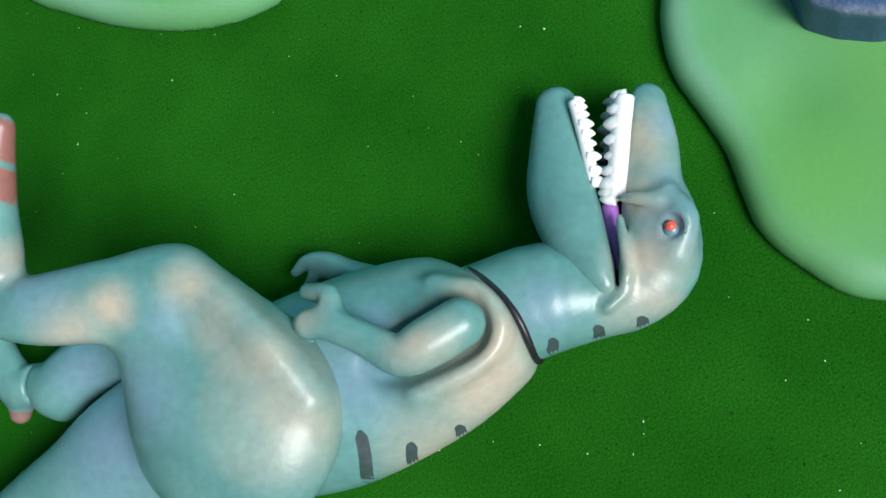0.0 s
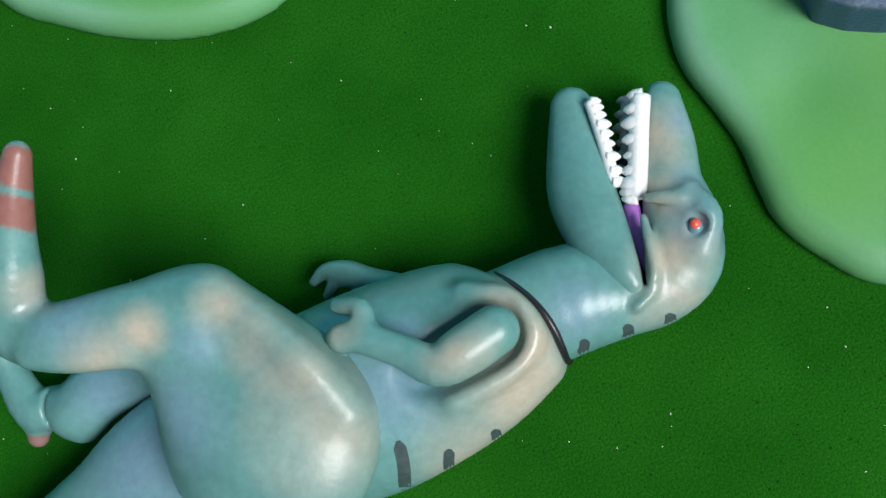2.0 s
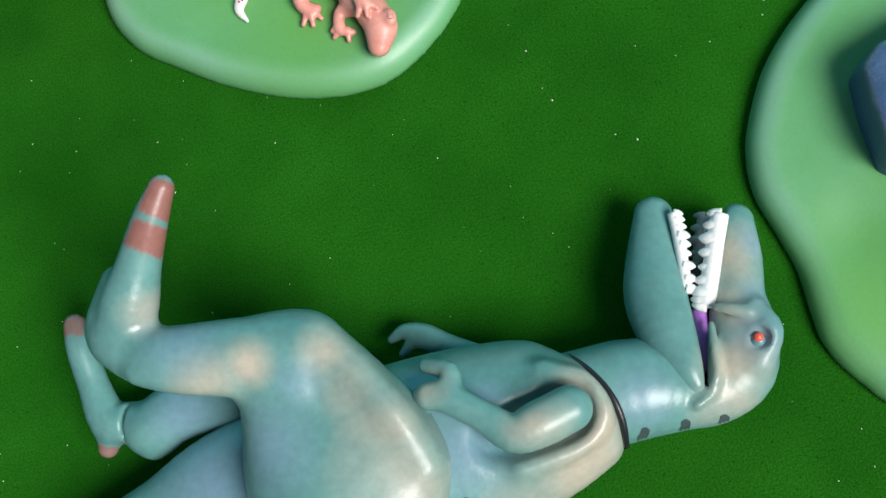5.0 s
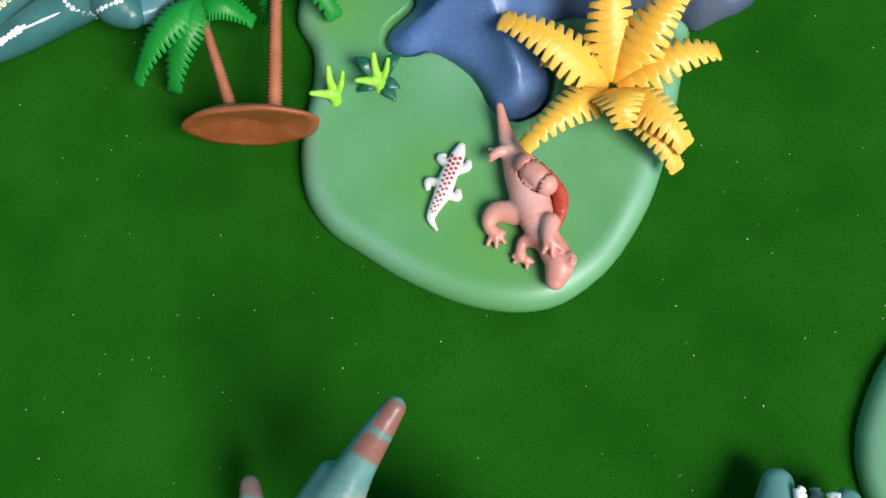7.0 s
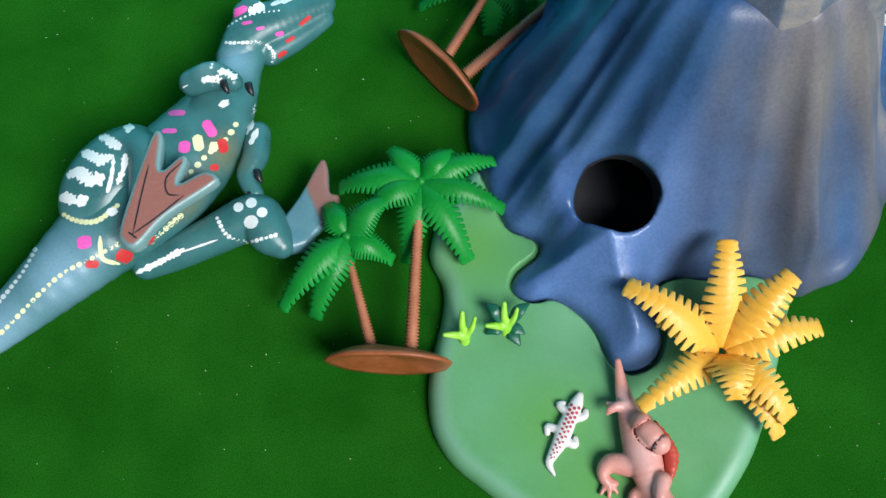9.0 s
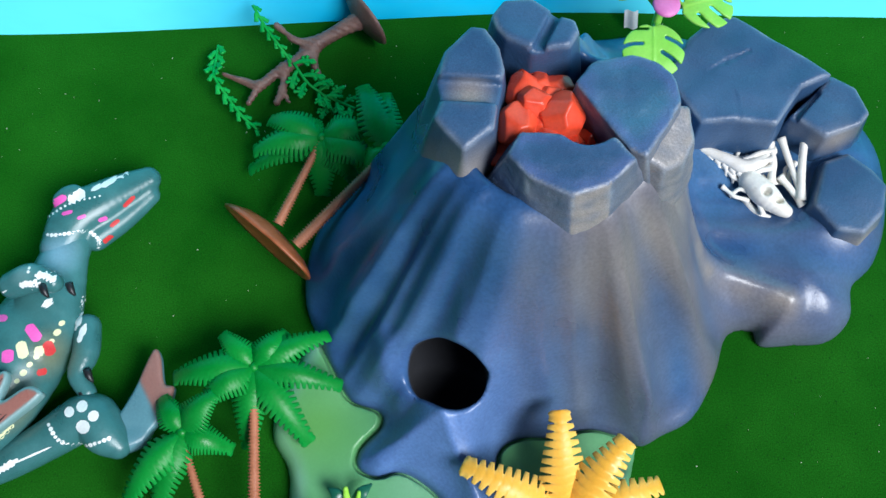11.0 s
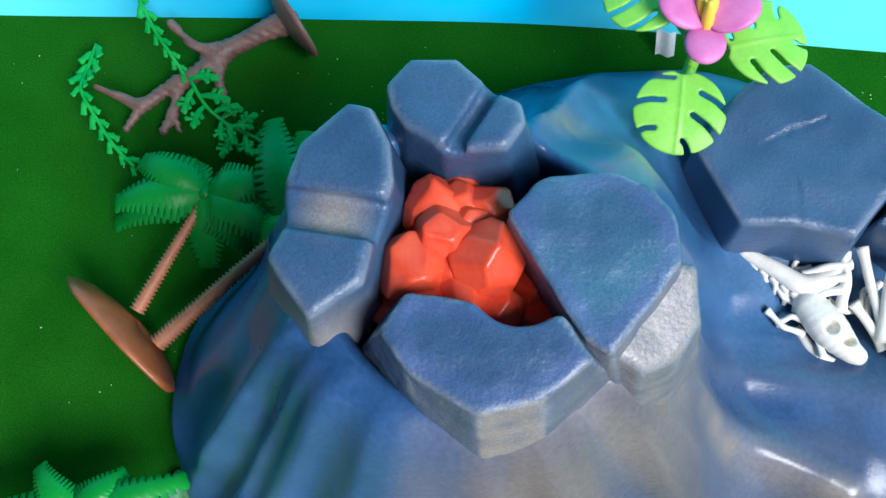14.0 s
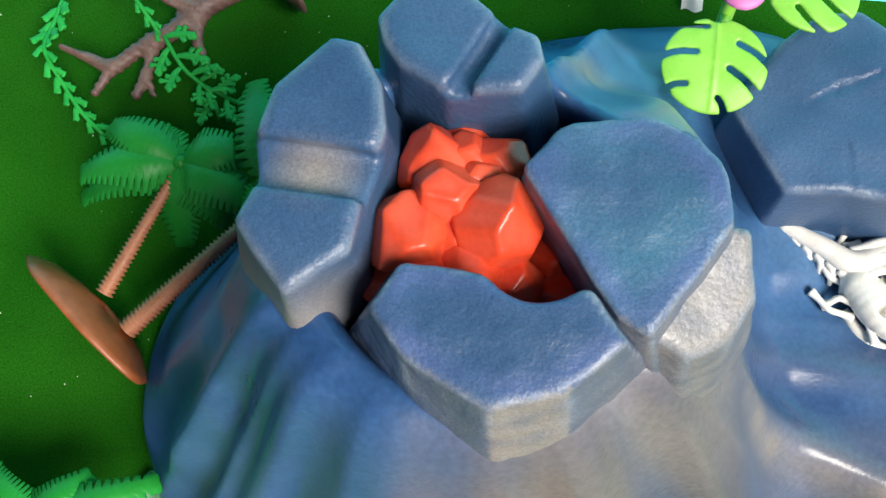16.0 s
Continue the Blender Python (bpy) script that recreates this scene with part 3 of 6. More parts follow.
def volcano_paint(v):
    q = v[:, :2]
    d = q - CRATER
    a = np.degrees(np.arctan2(d[:, 1], d[:, 0]))
    fl = flutes(q)
    # grey and beige paint in the sunlit front right, violet the sky-lit left
    front = np.clip(1 - np.abs(a + 55) / 62, 0, 1)
    streak = np.stack([a * 0.9, 0.22 * np.hypot(d[:, 0], d[:, 1]) + 0.05 * v[:, 0], 0 * a], 1)      # the tints run in streaks down the slopes
    grey = np.clip(front * 1.6, 0, 1) * np.clip(0.60 + 0.5 * np.clip((v[:, 2] - 60) / 50, 0, 1) + 0.42 * fl + 0.3 * wobble(streak, 13, 2), 0, 1)
    left = np.clip(1 - np.abs(a + 118) / 38, 0, 1)
    violet = left * np.clip(0.5 + 0.45 * fl, 0, 1) * np.clip((110 - v[:, 2]) / 60, 0, 1)
    teal = np.clip(1 - np.abs(a - 40) / 50, 0, 1) * np.clip(0.4 + 0.5 * wobble(v, 55, 4), 0, 1)
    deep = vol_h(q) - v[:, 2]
    raw = np.clip((deep - 5) / 3, 0, 1) * (np.abs(cave_fn(v)) < 2.5)    # shade inside the hollow cave, painted near black
    beige = np.clip(front * 1.5, 0, 1) * np.clip((v[:, 2] - 70) / 40, 0, 1) * np.clip(0.32 + 0.7 * wobble(streak, 17, 5), 0, 1)
    for line, rad in ((((38, 394), (52, 378), (66, 367), (84, 360), (100, 353)), 9), (((8, 444), (24, 446), (36, 432)), 9)):
        p = glide(line, 6)
        away = np.min([np.hypot(q[:, 0] - x, q[:, 1] - y) for x, y in p], 0)
        beige = np.maximum(beige, np.clip(1.1 * (1 - away / rad), 0, 1) * (0.7 + 0.3 * wobble(v, 21, 3)))
    outside = np.clip((np.hypot(d[:, 0], d[:, 1]) - 35) / 3, 0, 1)
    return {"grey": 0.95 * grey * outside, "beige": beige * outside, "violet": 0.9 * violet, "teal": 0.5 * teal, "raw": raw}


volcano = thing("volcano", "blue grey plastic toy volcano with fluted sides, cave and crags", "volcano", (-8, 400, 0))
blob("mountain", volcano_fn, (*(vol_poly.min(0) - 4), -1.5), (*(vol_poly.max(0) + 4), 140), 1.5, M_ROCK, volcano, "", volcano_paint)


def crag(name, parent, poly, top, bottom, flare, slope=(0, 0), grooves=(), grey=(), label="", teal=0.0, h=1.25, facets=(), inner=None):
    poly = np.array(poly, float)
    mid = poly.mean(0)
    grow = flare * (top - bottom)
    lo, hi = poly.min(0) - grow - 4, poly.max(0) + grow + 4
    inside = Plan(lo - 4, hi + 4, 0.6, lambda q: outline_distance(q, poly))

    def fn(P):
        zt = top + slope[0] * (P[:, 0] - mid[0]) + slope[1] * (P[:, 1] - mid[1]) + 0.5 * wobble(P, 23, top)
        for (x0, y0), (x1, y1), dr in facets:       # sloping faces to the right of a line
            e = np.array([x1 - x0, y1 - y0], float)
            e /= np.linalg.norm(e)
            zt = zt - dr * np.logaddexp(0, 1.6 * ((P[:, 0] - x0) * e[1] - (P[:, 1] - y0) * e[0])) / 1.6
        lean = flare if inner is None else flare + (inner - flare) * np.clip((P[:, 0] - mid[0] + 5) / 12, 0, 1)
        f = -inside(P[:, :2]) - lean * np.maximum(top - P[:, 2], 0)
        f = smax(f * 0.9, P[:, 2] - zt, 2.2)
        for (x0, y0), (x1, y1), w, dep in grooves:
            e = np.array([x1 - x0, y1 - y0], float)
            e /= np.linalg.norm(e)
            off = (P[:, 0] - x0) * -e[1] + (P[:, 1] - y0) * e[0]
            run = (P[:, 0] - x0) * e[0] + (P[:, 1] - y0) * e[1]
            away = np.maximum(-run, run - math.hypot(x1 - x0, y1 - y0))
            f = smax(f, -np.maximum(np.maximum(np.abs(off) - w, away), zt - dep - P[:, 2]), 0.8)
        return np.maximum(f, bottom - P[:, 2])

    # grey puts the sunlit look of the outer faces into the colour
    def paint(v):
        zt = top + slope[0] * (v[:, 0] - mid[0]) + slope[1] * (v[:, 1] - mid[1])
        d = outline_distance(v[:, :2], poly)
        edge = np.exp(-((d + 0.2) / 1.1) ** 2) * np.exp(-((v[:, 2] - zt + 0.8) / 1.5) ** 2)
        return {"pale": np.clip(edge * (0.5 + 0.4 * wobble(v, 13, 1)), 0, 1), "grey": near(v, grey) * np.clip((zt + 0.5 - v[:, 2]) / 2, 0, 1),
                "teal": teal * np.clip(0.4 + 0.6 * wobble(v, 30, 3), 0, 1)}
    return blob(name, fn, (*lo, bottom - 1.5), (*hi, top + 6), h, M_CRAG, parent, label, paint)


def faceted(name, parent, ring, flares, top, bottom, slope=(0, 0), notch=None, grey=(), teal=0.0, h=1.0, violet=0.0):
    """A chunk with flat sides: ring goes clockwise, each side leans out by its flare; grey: how much sunlit grey is
    painted on each side, the top last.
    """
    ring = np.array(ring, float)
    nxt = np.roll(ring, -1, 0)
    mid = ring.mean(0)
    side = []
    for a, b, fl in zip(ring, nxt, flares):
        e = (b - a) / np.linalg.norm(b - a)
        side.append((np.array([-e[1], e[0]]), a, fl, math.sqrt(1 + fl * fl)))

    def planes(P):
        zt = top + slope[0] * (P[:, 0] - mid[0]) + slope[1] * (P[:, 1] - mid[1]) + 0.45 * wobble(P, 23, top) + 0.16 * wobble(P, 7, 2)
        rough = 0.3 * wobble(P, 15, top + 1) + 0.12 * wobble(P, 5, 3)
        out = [((P[:, :2] - a) @ n - fl * (top - P[:, 2]) + rough) / c for n, a, fl, c in side]
        return out + [(P[:, 2] - zt) / math.sqrt(1 + slope[0] ** 2 + slope[1] ** 2)]

    def fn(P):
        g = planes(P)
        f = g[0]
        for k in g[1:]:
            f = smax(f, k, 1.3)
        if notch:
            f = smax(f, notch[2] - np.hypot(P[:, 0] - notch[0], P[:, 1] - notch[1]), 1.5)
        return np.maximum(f, bottom - P[:, 2])

    def paint(v):
        g = np.sort(np.stack(planes(v), 1), 1)
        which = np.argmax(np.stack(planes(v), 1), 1)
        gap = g[:, -1] - g[:, -2]
        edge = np.exp(-(gap / 0.6) ** 2) * np.clip((v[:, 2] - top + 14) / 8, 0, 1)
        gr = np.array(list(grey) + [0] * (len(ring) + 1 - len(grey)), float)[which]
        z = np.zeros(len(v))
        near_edge = np.exp(-((gap - 2) / 2.5) ** 2) * (which == len(ring))
        return {"pale": np.clip(edge * (0.55 + 0.5 * wobble(v, 11, 1)), 0, 1), "grey": np.clip(gr * (0.9 + 0.25 * wobble(v, 9, 4)), 0, 1),
                "teal": teal * np.clip(0.4 + 0.6 * wobble(v, 30, 3), 0, 1) * (which == len(ring)), "violet": violet * near_edge * np.clip(0.5 + 0.6 * wobble(v, 17, 2), 0, 1)}
    gmax = max(flares) * (top - bottom) + 4
    return blob(name, fn, (*(ring.min(0) - gmax), bottom - 1.5), (*(ring.max(0) + gmax), top + 8), h, M_CRAG, parent, "", paint)


faceted("crag", volcano, [(-25.5, 382.5), (-20, 390.5), (12.4, 385.2), (17.6, 376.4), (8.2, 368.5), (-5.2, 365.2), (-19.8, 374.3)], (0.25, 0.05, 0.25, 0.30, 0.38, 0.36, 0.26), 146.5, 117,
        notch=(3.5, 393.5, 10.3), grey=(0.1, 0, 0.2, 0.45, 1.0, 0.35, 0.2, 0), violet=0.45)
crag("crag", volcano, [(-33, 432.2), (-28, 431.2), (-24, 423.2), (-23, 414.2), (-27, 401.2), (-29, 392.2), (-40, 385.2), (-46, 393.2), (-49, 398.2), (-45, 406.2), (-46, 414.2), (-43, 423.2)], 148, 110, 0.22, inner=0.07,
     grooves=[((-58, 411.2), (-14, 403.8), 4.6, 4.2)], grey=[(-38, 380, 132, 20), (-44, 384, 122, 20), (-36, 407, 143, 10)])
crag("crag", volcano, [(-25, 437.2), (-20, 443.2), (-10, 443.2), (-2, 435.2), (4, 432.2), (5, 427.2), (1, 421.2), (-12, 421.2), (-21, 427.2), (-24, 432.2)], 146, 100, 0.12,
     slope=(0, -0.12), grooves=[((-16, 412.2), (4, 446.2), 2.0, 3.2)])
faceted("crag", volcano, [(0.6, 407), (8.4, 414.7), (23.1, 416), (31.5, 412.2), (35.8, 406.6), (36.6, 396.8), (21.6, 377.6), (16, 380.4), (7.4, 395)], (0.05, 0.1, 0.12, 0.12, 0.12, 0.3, 0.2, 0.05, 0.04), 146, 100,
        slope=(-0.04, 0.02), grey=(0, 0, 0, 0, 0, 0.5, 0.6, 0, 0, 0), teal=0.75, violet=0.5)
faceted("crag", volcano, [(23, 387), (28, 397), (40.2, 397), (40.8, 386), (35.8, 379), (28.4, 375), (21.2, 378)], (0, 0.05, 0.12, 0.2, 0.25, 0.25, 0.1), 140.4, 112, slope=(-0.32, 0.30), grey=(0, 0.1, 0.3, 0.7, 0.8, 0.8, 0, 0.95))
crag("slab", volcano, [(69.4, 431.5), (57.5, 455), (71, 473.7), (82.6, 482), (93.5, 482.5), (98.4, 478.5), (108.8, 468.5), (122, 458), (131, 449), (116.5, 444), (102, 427), (85.6, 431)], 50, 4, 0.12,
     grooves=[((83, 459), (97, 464), 0.45, 1.0), ((85, 460), (77, 456), 0.45, 1.0), ((86, 431), (86, 445), 0.35, 0.8)], label="broad flat blue rock slab")
crag("slab", volcano, [(111.8, 433.5), (124.6, 443), (133, 451), (142.7, 443.6), (146, 431), (140.8, 425.6), (124.5, 421.5)], 44, 4, 0.15, grooves=[((108, 427), (126, 444), 1.4, 3.0)], grey=[(132, 422, 38, 14)], label="flat blue rock slab")
crag("crag", volcano, [(118.4, 394.7), (126.8, 415), (138, 417.8), (147, 409.2), (152, 401), (147.8, 388.2), (137, 379.2), (126, 382.2)], 31, 3, 0.18, grey=[(140, 378, 20, 16)])


# pale worn rims where the crags meet the mountain
for line, w in (([(26, 374.5), (21, 368.5), (14, 362.5), (9, 358.8)], 0.8), ([(1, 356.8), (-3, 355)], 0.6), ([(-22, 362.6), (-18.5, 361.8), (-15.5, 362.4)], 0.7), ([(-45, 381), (-40, 381.4), (-34, 387)], 0.7)):
    part("worn_rim", stroke(volcano_fn, line, w, 0.2, ragged=0.3), M_RIM, volcano, "thin pale worn line")


# ---- lava in the crater ----
def lump(c, r, seed):
    """A chunk cut by planes all round, its edges worn smooth."""
    rng = random.Random(seed)
    n, off = 17, rng.uniform(0, 6.28)
    planes = []
    for k in range(n):
        z = 1 - 2 * (k + 0.5) / n
        s, a = math.sqrt(1 - z * z), k * 2.39996 + off
        d = Vector((s * math.cos(a) + rng.uniform(-0.22, 0.22), s * math.sin(a) + rng.uniform(-0.22, 0.22), z + rng.uniform(-0.2, 0.2))).normalized()
        planes.append((np.array(d), r * rng.uniform(0.86, 1.04)))

    def fn(P):
        q = P - np.array(c, float)
        f = q @ planes[0][0] - planes[0][1]
        for d, e in planes[1:]:
            f = smax(f, q @ d - e, 0.4)
        return f
    v, f = skin(fn, [x - r - 3 for x in c], [x + r + 3 for x in c], 0.75)
    g = np.sort(np.stack([(v - np.array(c, float)) @ d - e for d, e in planes], 1), 1)
    worn = np.clip((g[:, -1] - g[:, -2] - 0.5) / 1.2, 0, 1) * rng.uniform(0.05, 0.3)
    return mesh_of("lump", v, f), worn


lava = thing("lava", "glossy red plastic lava lumps heaped in the crater", "lava", (-8, 401, 100))
for i, (x, y, z, r) in enumerate([(-4.2, 399.4, 134, 8.2), (-19.6, 398.6, 134, 7.4), (-13, 405.6, 135, 6.4), (-15.4, 412.4, 131, 7.0), (-10, 413.4, 131, 5.6), (-10, 417.4, 126, 6.2), (-3.8, 412.6, 130.5, 6.0), (-7.4, 408.4, 132, 5.0),
                                  (-12.6, 399, 132, 5.6), (-18.5, 391.2, 132, 5.4), (-8.4, 391.4, 132, 6.2), (-1.2, 390, 128, 5.6), (7, 388.6, 121, 7.2), (7, 396, 122, 6.4), (-25, 393, 122, 6.4), (-21, 406, 123, 5.6), (1.5, 405, 124, 6.4), (12, 382, 117, 7)]):
    me, worn = lump((x, y, z), r, 50 + i)
    part("lump", me, M_LAVA, lava, "", {"pale": worn})
# dark red filler, with the shade between the lumps put into its colour
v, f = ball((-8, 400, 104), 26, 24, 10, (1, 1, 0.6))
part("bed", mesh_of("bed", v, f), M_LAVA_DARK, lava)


# ---- the big teal dinosaur ----
def rex_body(P):
    q = squash(P, 20, 0.74)
    f = chain(q, [(4, 67, 20, 14), (-6, 65.5, 20, 18), (-20, 66, 20, 24), (-34, 65.5, 20, 26.5), (-48, 65, 20, 27.5), (-62, 65.5, 19, 26.5), (-78, 66, 18, 24.5), (-96, 67.5, 16, 22), (-114, 66.5, 16, 18.5), (-130, 62, 15, 16), (-150, 57.5, 14, 13.5), (-190, 46, 9, 9), (-234, 32, 5, 3.5)])
    ridge = chain(P, [(-2, 79, 26, 3), (1.5, 68, 31, 4.2), (0, 56, 26, 3.6)])
    f = smin(f, ridge, 5)
    fold = chain(P, [(-10, 78, 34, 2.2), (1, 70.5, 35, 2.8), (1, 61, 34.5, 2.8), (-7, 55.5, 35, 2.6), (-22, 53.5, 36, 2)])
    f = smin(f, fold, 6)
    moat = cone(P, (-7, 65.5, 40), (-26, 62.5, 40), 8.6, 7)
    f = smax(f, -moat, 4)
    f = smax(f, (P[:, 0] - 6.4 + 0.10 * (P[:, 1] - 62) + 0.022 * (P[:, 1] - 62) ** 2) * 0.95, 2.0)
    return np.maximum(f, 0.3 - P[:, 2])


def rex_gap(P):
    """The open mouth, seen from above, down to its dark floor."""
    g = chain(P * np.array([1, 1, 0.0]), [(45.6, 118, 0, 7.8), (42.2, 106, 0, 5.6), (39.6, 97, 0, 4.4), (37.4, 89, 0, 3.1), (35.2, 80, 0, 1.5), (33.2, 70, 0, 0.7), (31.6, 63.5, 0, 0.4)])
    return np.maximum(g, 8 - P[:, 2])


def rex_head(P):
    q = squash(P, 14, 0.92)
    f = chain(q, [(53.7, 109, 14, 5.4), (51.2, 98, 14, 7.0), (47.6, 87, 15, 8.2), (46.2, 77, 15, 10.0), (42, 68, 15, 11.2), (34, 64, 15.5, 10.6), (25, 65, 17, 11.2), (13, 68.3, 19, 14.4), (-4, 68.3, 19.5, 14.9)])
    brow = chain(P, [(50.7, 81.6, 23, 2.5), (52.2, 74.6, 24, 4.0), (48.2, 67.6, 23, 3)])
    f = smin(f, brow, 5)
    ridge = chain(P, [(40, 84.5, 24, 1.0), (43.5, 83, 25.3, 1.6), (48, 81, 25.3, 1.8)])
    f = smin(f, ridge, 2.5)
    cheek = chain(P, [(37.5, 80, 23.5, 1.3), (36.5, 72, 25, 1.5), (34.5, 64, 26, 1.6), (28, 59.5, 26, 1.4)])
    f = smin(f, cheek, 2.2)
    f = smax(f, -chain(P, [(52, 104, 22.5, 0.8), (50, 96, 24.6, 1.0), (47, 87, 25.6, 0.9)]), 1.6)
    f = smax(f, -ellipsoid(P, (48.7, 73.1, 27.2), (3.4, 3.4, 2.6)), 1.0)
    groove = chain(P, [(40, 78, 26.5, 0.9), (39, 70, 27, 0.9), (36, 63, 27.5, 1.1), (29, 62, 28, 1.1)])
    f = smax(f, -groove, 2.0)
    f = smax(f, -rex_gap(P), 1.0)
    return np.maximum(f, 0.4 - P[:, 2])


def rex_jaw(P):
    q = squash(P, 14, 0.9)
    f = chain(q, [(31.4, 117, 14, 5.8), (28.2, 105, 15, 7.9), (25.6, 92.5, 18, 9.3), (25.8, 80, 22, 8.2), (27.6, 71, 25, 5.8), (29, 66, 26, 3.6)])
    return np.maximum(smax(f, -rex_gap(P), 1.0), 0.4 - P[:, 2])


def rex_near_leg(P):
    q = squash(P, 40, 0.6)
    thigh = ellipsoid(q, (-69, 62, 38), (27.5, 29, 24), 14)
    up = np.minimum(chain(q, [(-72, 66, 42, 21), (-76, 83, 50, 17), (-77, 94, 58, 12.5)]), chain(q, [(-63, 63, 40, 19), (-66, 82, 50, 15), (-70, 94, 57, 10.5)]))
    f = smin(thigh, up, 10)
    f = smin(f, chain(P, [(-67, 98, 54.5, 4), (-58, 88, 54, 4), (-50, 74, 52, 4), (-45, 60, 47, 3)]), 9)
    shank = chain(P, [(-74, 97, 49, 11), (-90, 99.5, 53, 10.4), (-104, 102, 56, 9.2), (-115, 106, 56, 8.0), (-121, 111, 56, 7)])
    f = smin(f, shank, 7)
    f = smin(f, chain(P, [(-92, 92, 57, 2.2), (-104, 95.5, 60, 2.4), (-114, 100, 61, 2.2)]), 5)
    foot = chain(P, [(-119, 113, 56.5, 8.2), (-113.6, 119.7, 61, 8.0), (-107.2, 127.8, 66, 6.1), (-99.6, 136.8, 72, 4.9), (-93.6, 143.5, 75.5, 3.5)])
    f = smin(f, foot, 4)
    f = smin(f, chain(P, [(-118, 113, 56, 6.5), (-124.5, 117, 57, 4.2), (-117, 127, 61, 3.5)]), 4)
    return f


def rex_far_leg(P):
    f = chain(P, [(-98, 95, 18, 9), (-112, 95.5, 17, 9), (-124, 95, 16, 9.2), (-133, 92, 16, 8.8)])
    f = smin(f, chain(P, [(-131, 90, 15, 6), (-133.5, 86.5, 14, 3.6)]), 3)
    foot = chain(P, [(-138, 95, 16, 6.5), (-146, 98, 17, 6.2), (-148.5, 109, 19, 4.9), (-149.5, 121, 22, 4.6), (-150, 128.5, 23, 3.6)])
    f = smin(f, foot, 2.0)
    heel = chain(P, [(-146, 97, 15, 5.4), (-149.6, 90, 13, 3.2)])
    f = smin(f, heel, 3)
    f = smax(f, -np.maximum(np.abs(P[:, 0] + 139.5 - 0.25 * (P[:, 1] - 95)) - 0.5, 20 - P[:, 2]), 0.8)
    return np.maximum(f, 0.4 - P[:, 2])


def rex_near_arm(P):
    f = chain(P, [(-5.5, 65.5, 40, 6.2), (-14, 63.3, 42, 6.3), (-21.5, 62.5, 43, 5.2), (-28.5, 69, 44, 4.2), (-36, 75.3, 45, 4.1), (-41, 76.8, 45, 3.6)])
    f = smin(f, chain(P, [(-35.5, 76.5, 45, 3.2), (-34.5, 82.3, 44, 2.9), (-40.5, 86, 41, 2.2)]), 2)
    f = smin(f, chain(P, [(-37, 76.5, 45, 3.2), (-43, 78, 43.5, 2.6), (-44, 74, 41, 1.8)]), 2)
    return f


def rex_far_arm(P):
    f = chain(P, [(-30, 88, 14, 5), (-38, 95, 12, 3.6), (-44, 100.3, 11, 3.2), (-50, 102.8, 10, 2.4), (-55, 101.6, 9, 1.3)])
    return smin(f, chain(P, [(-41, 96, 12, 2.8), (-47.5, 99, 10, 2.2), (-52.3, 96.3, 9, 1.4)]), 1.5)


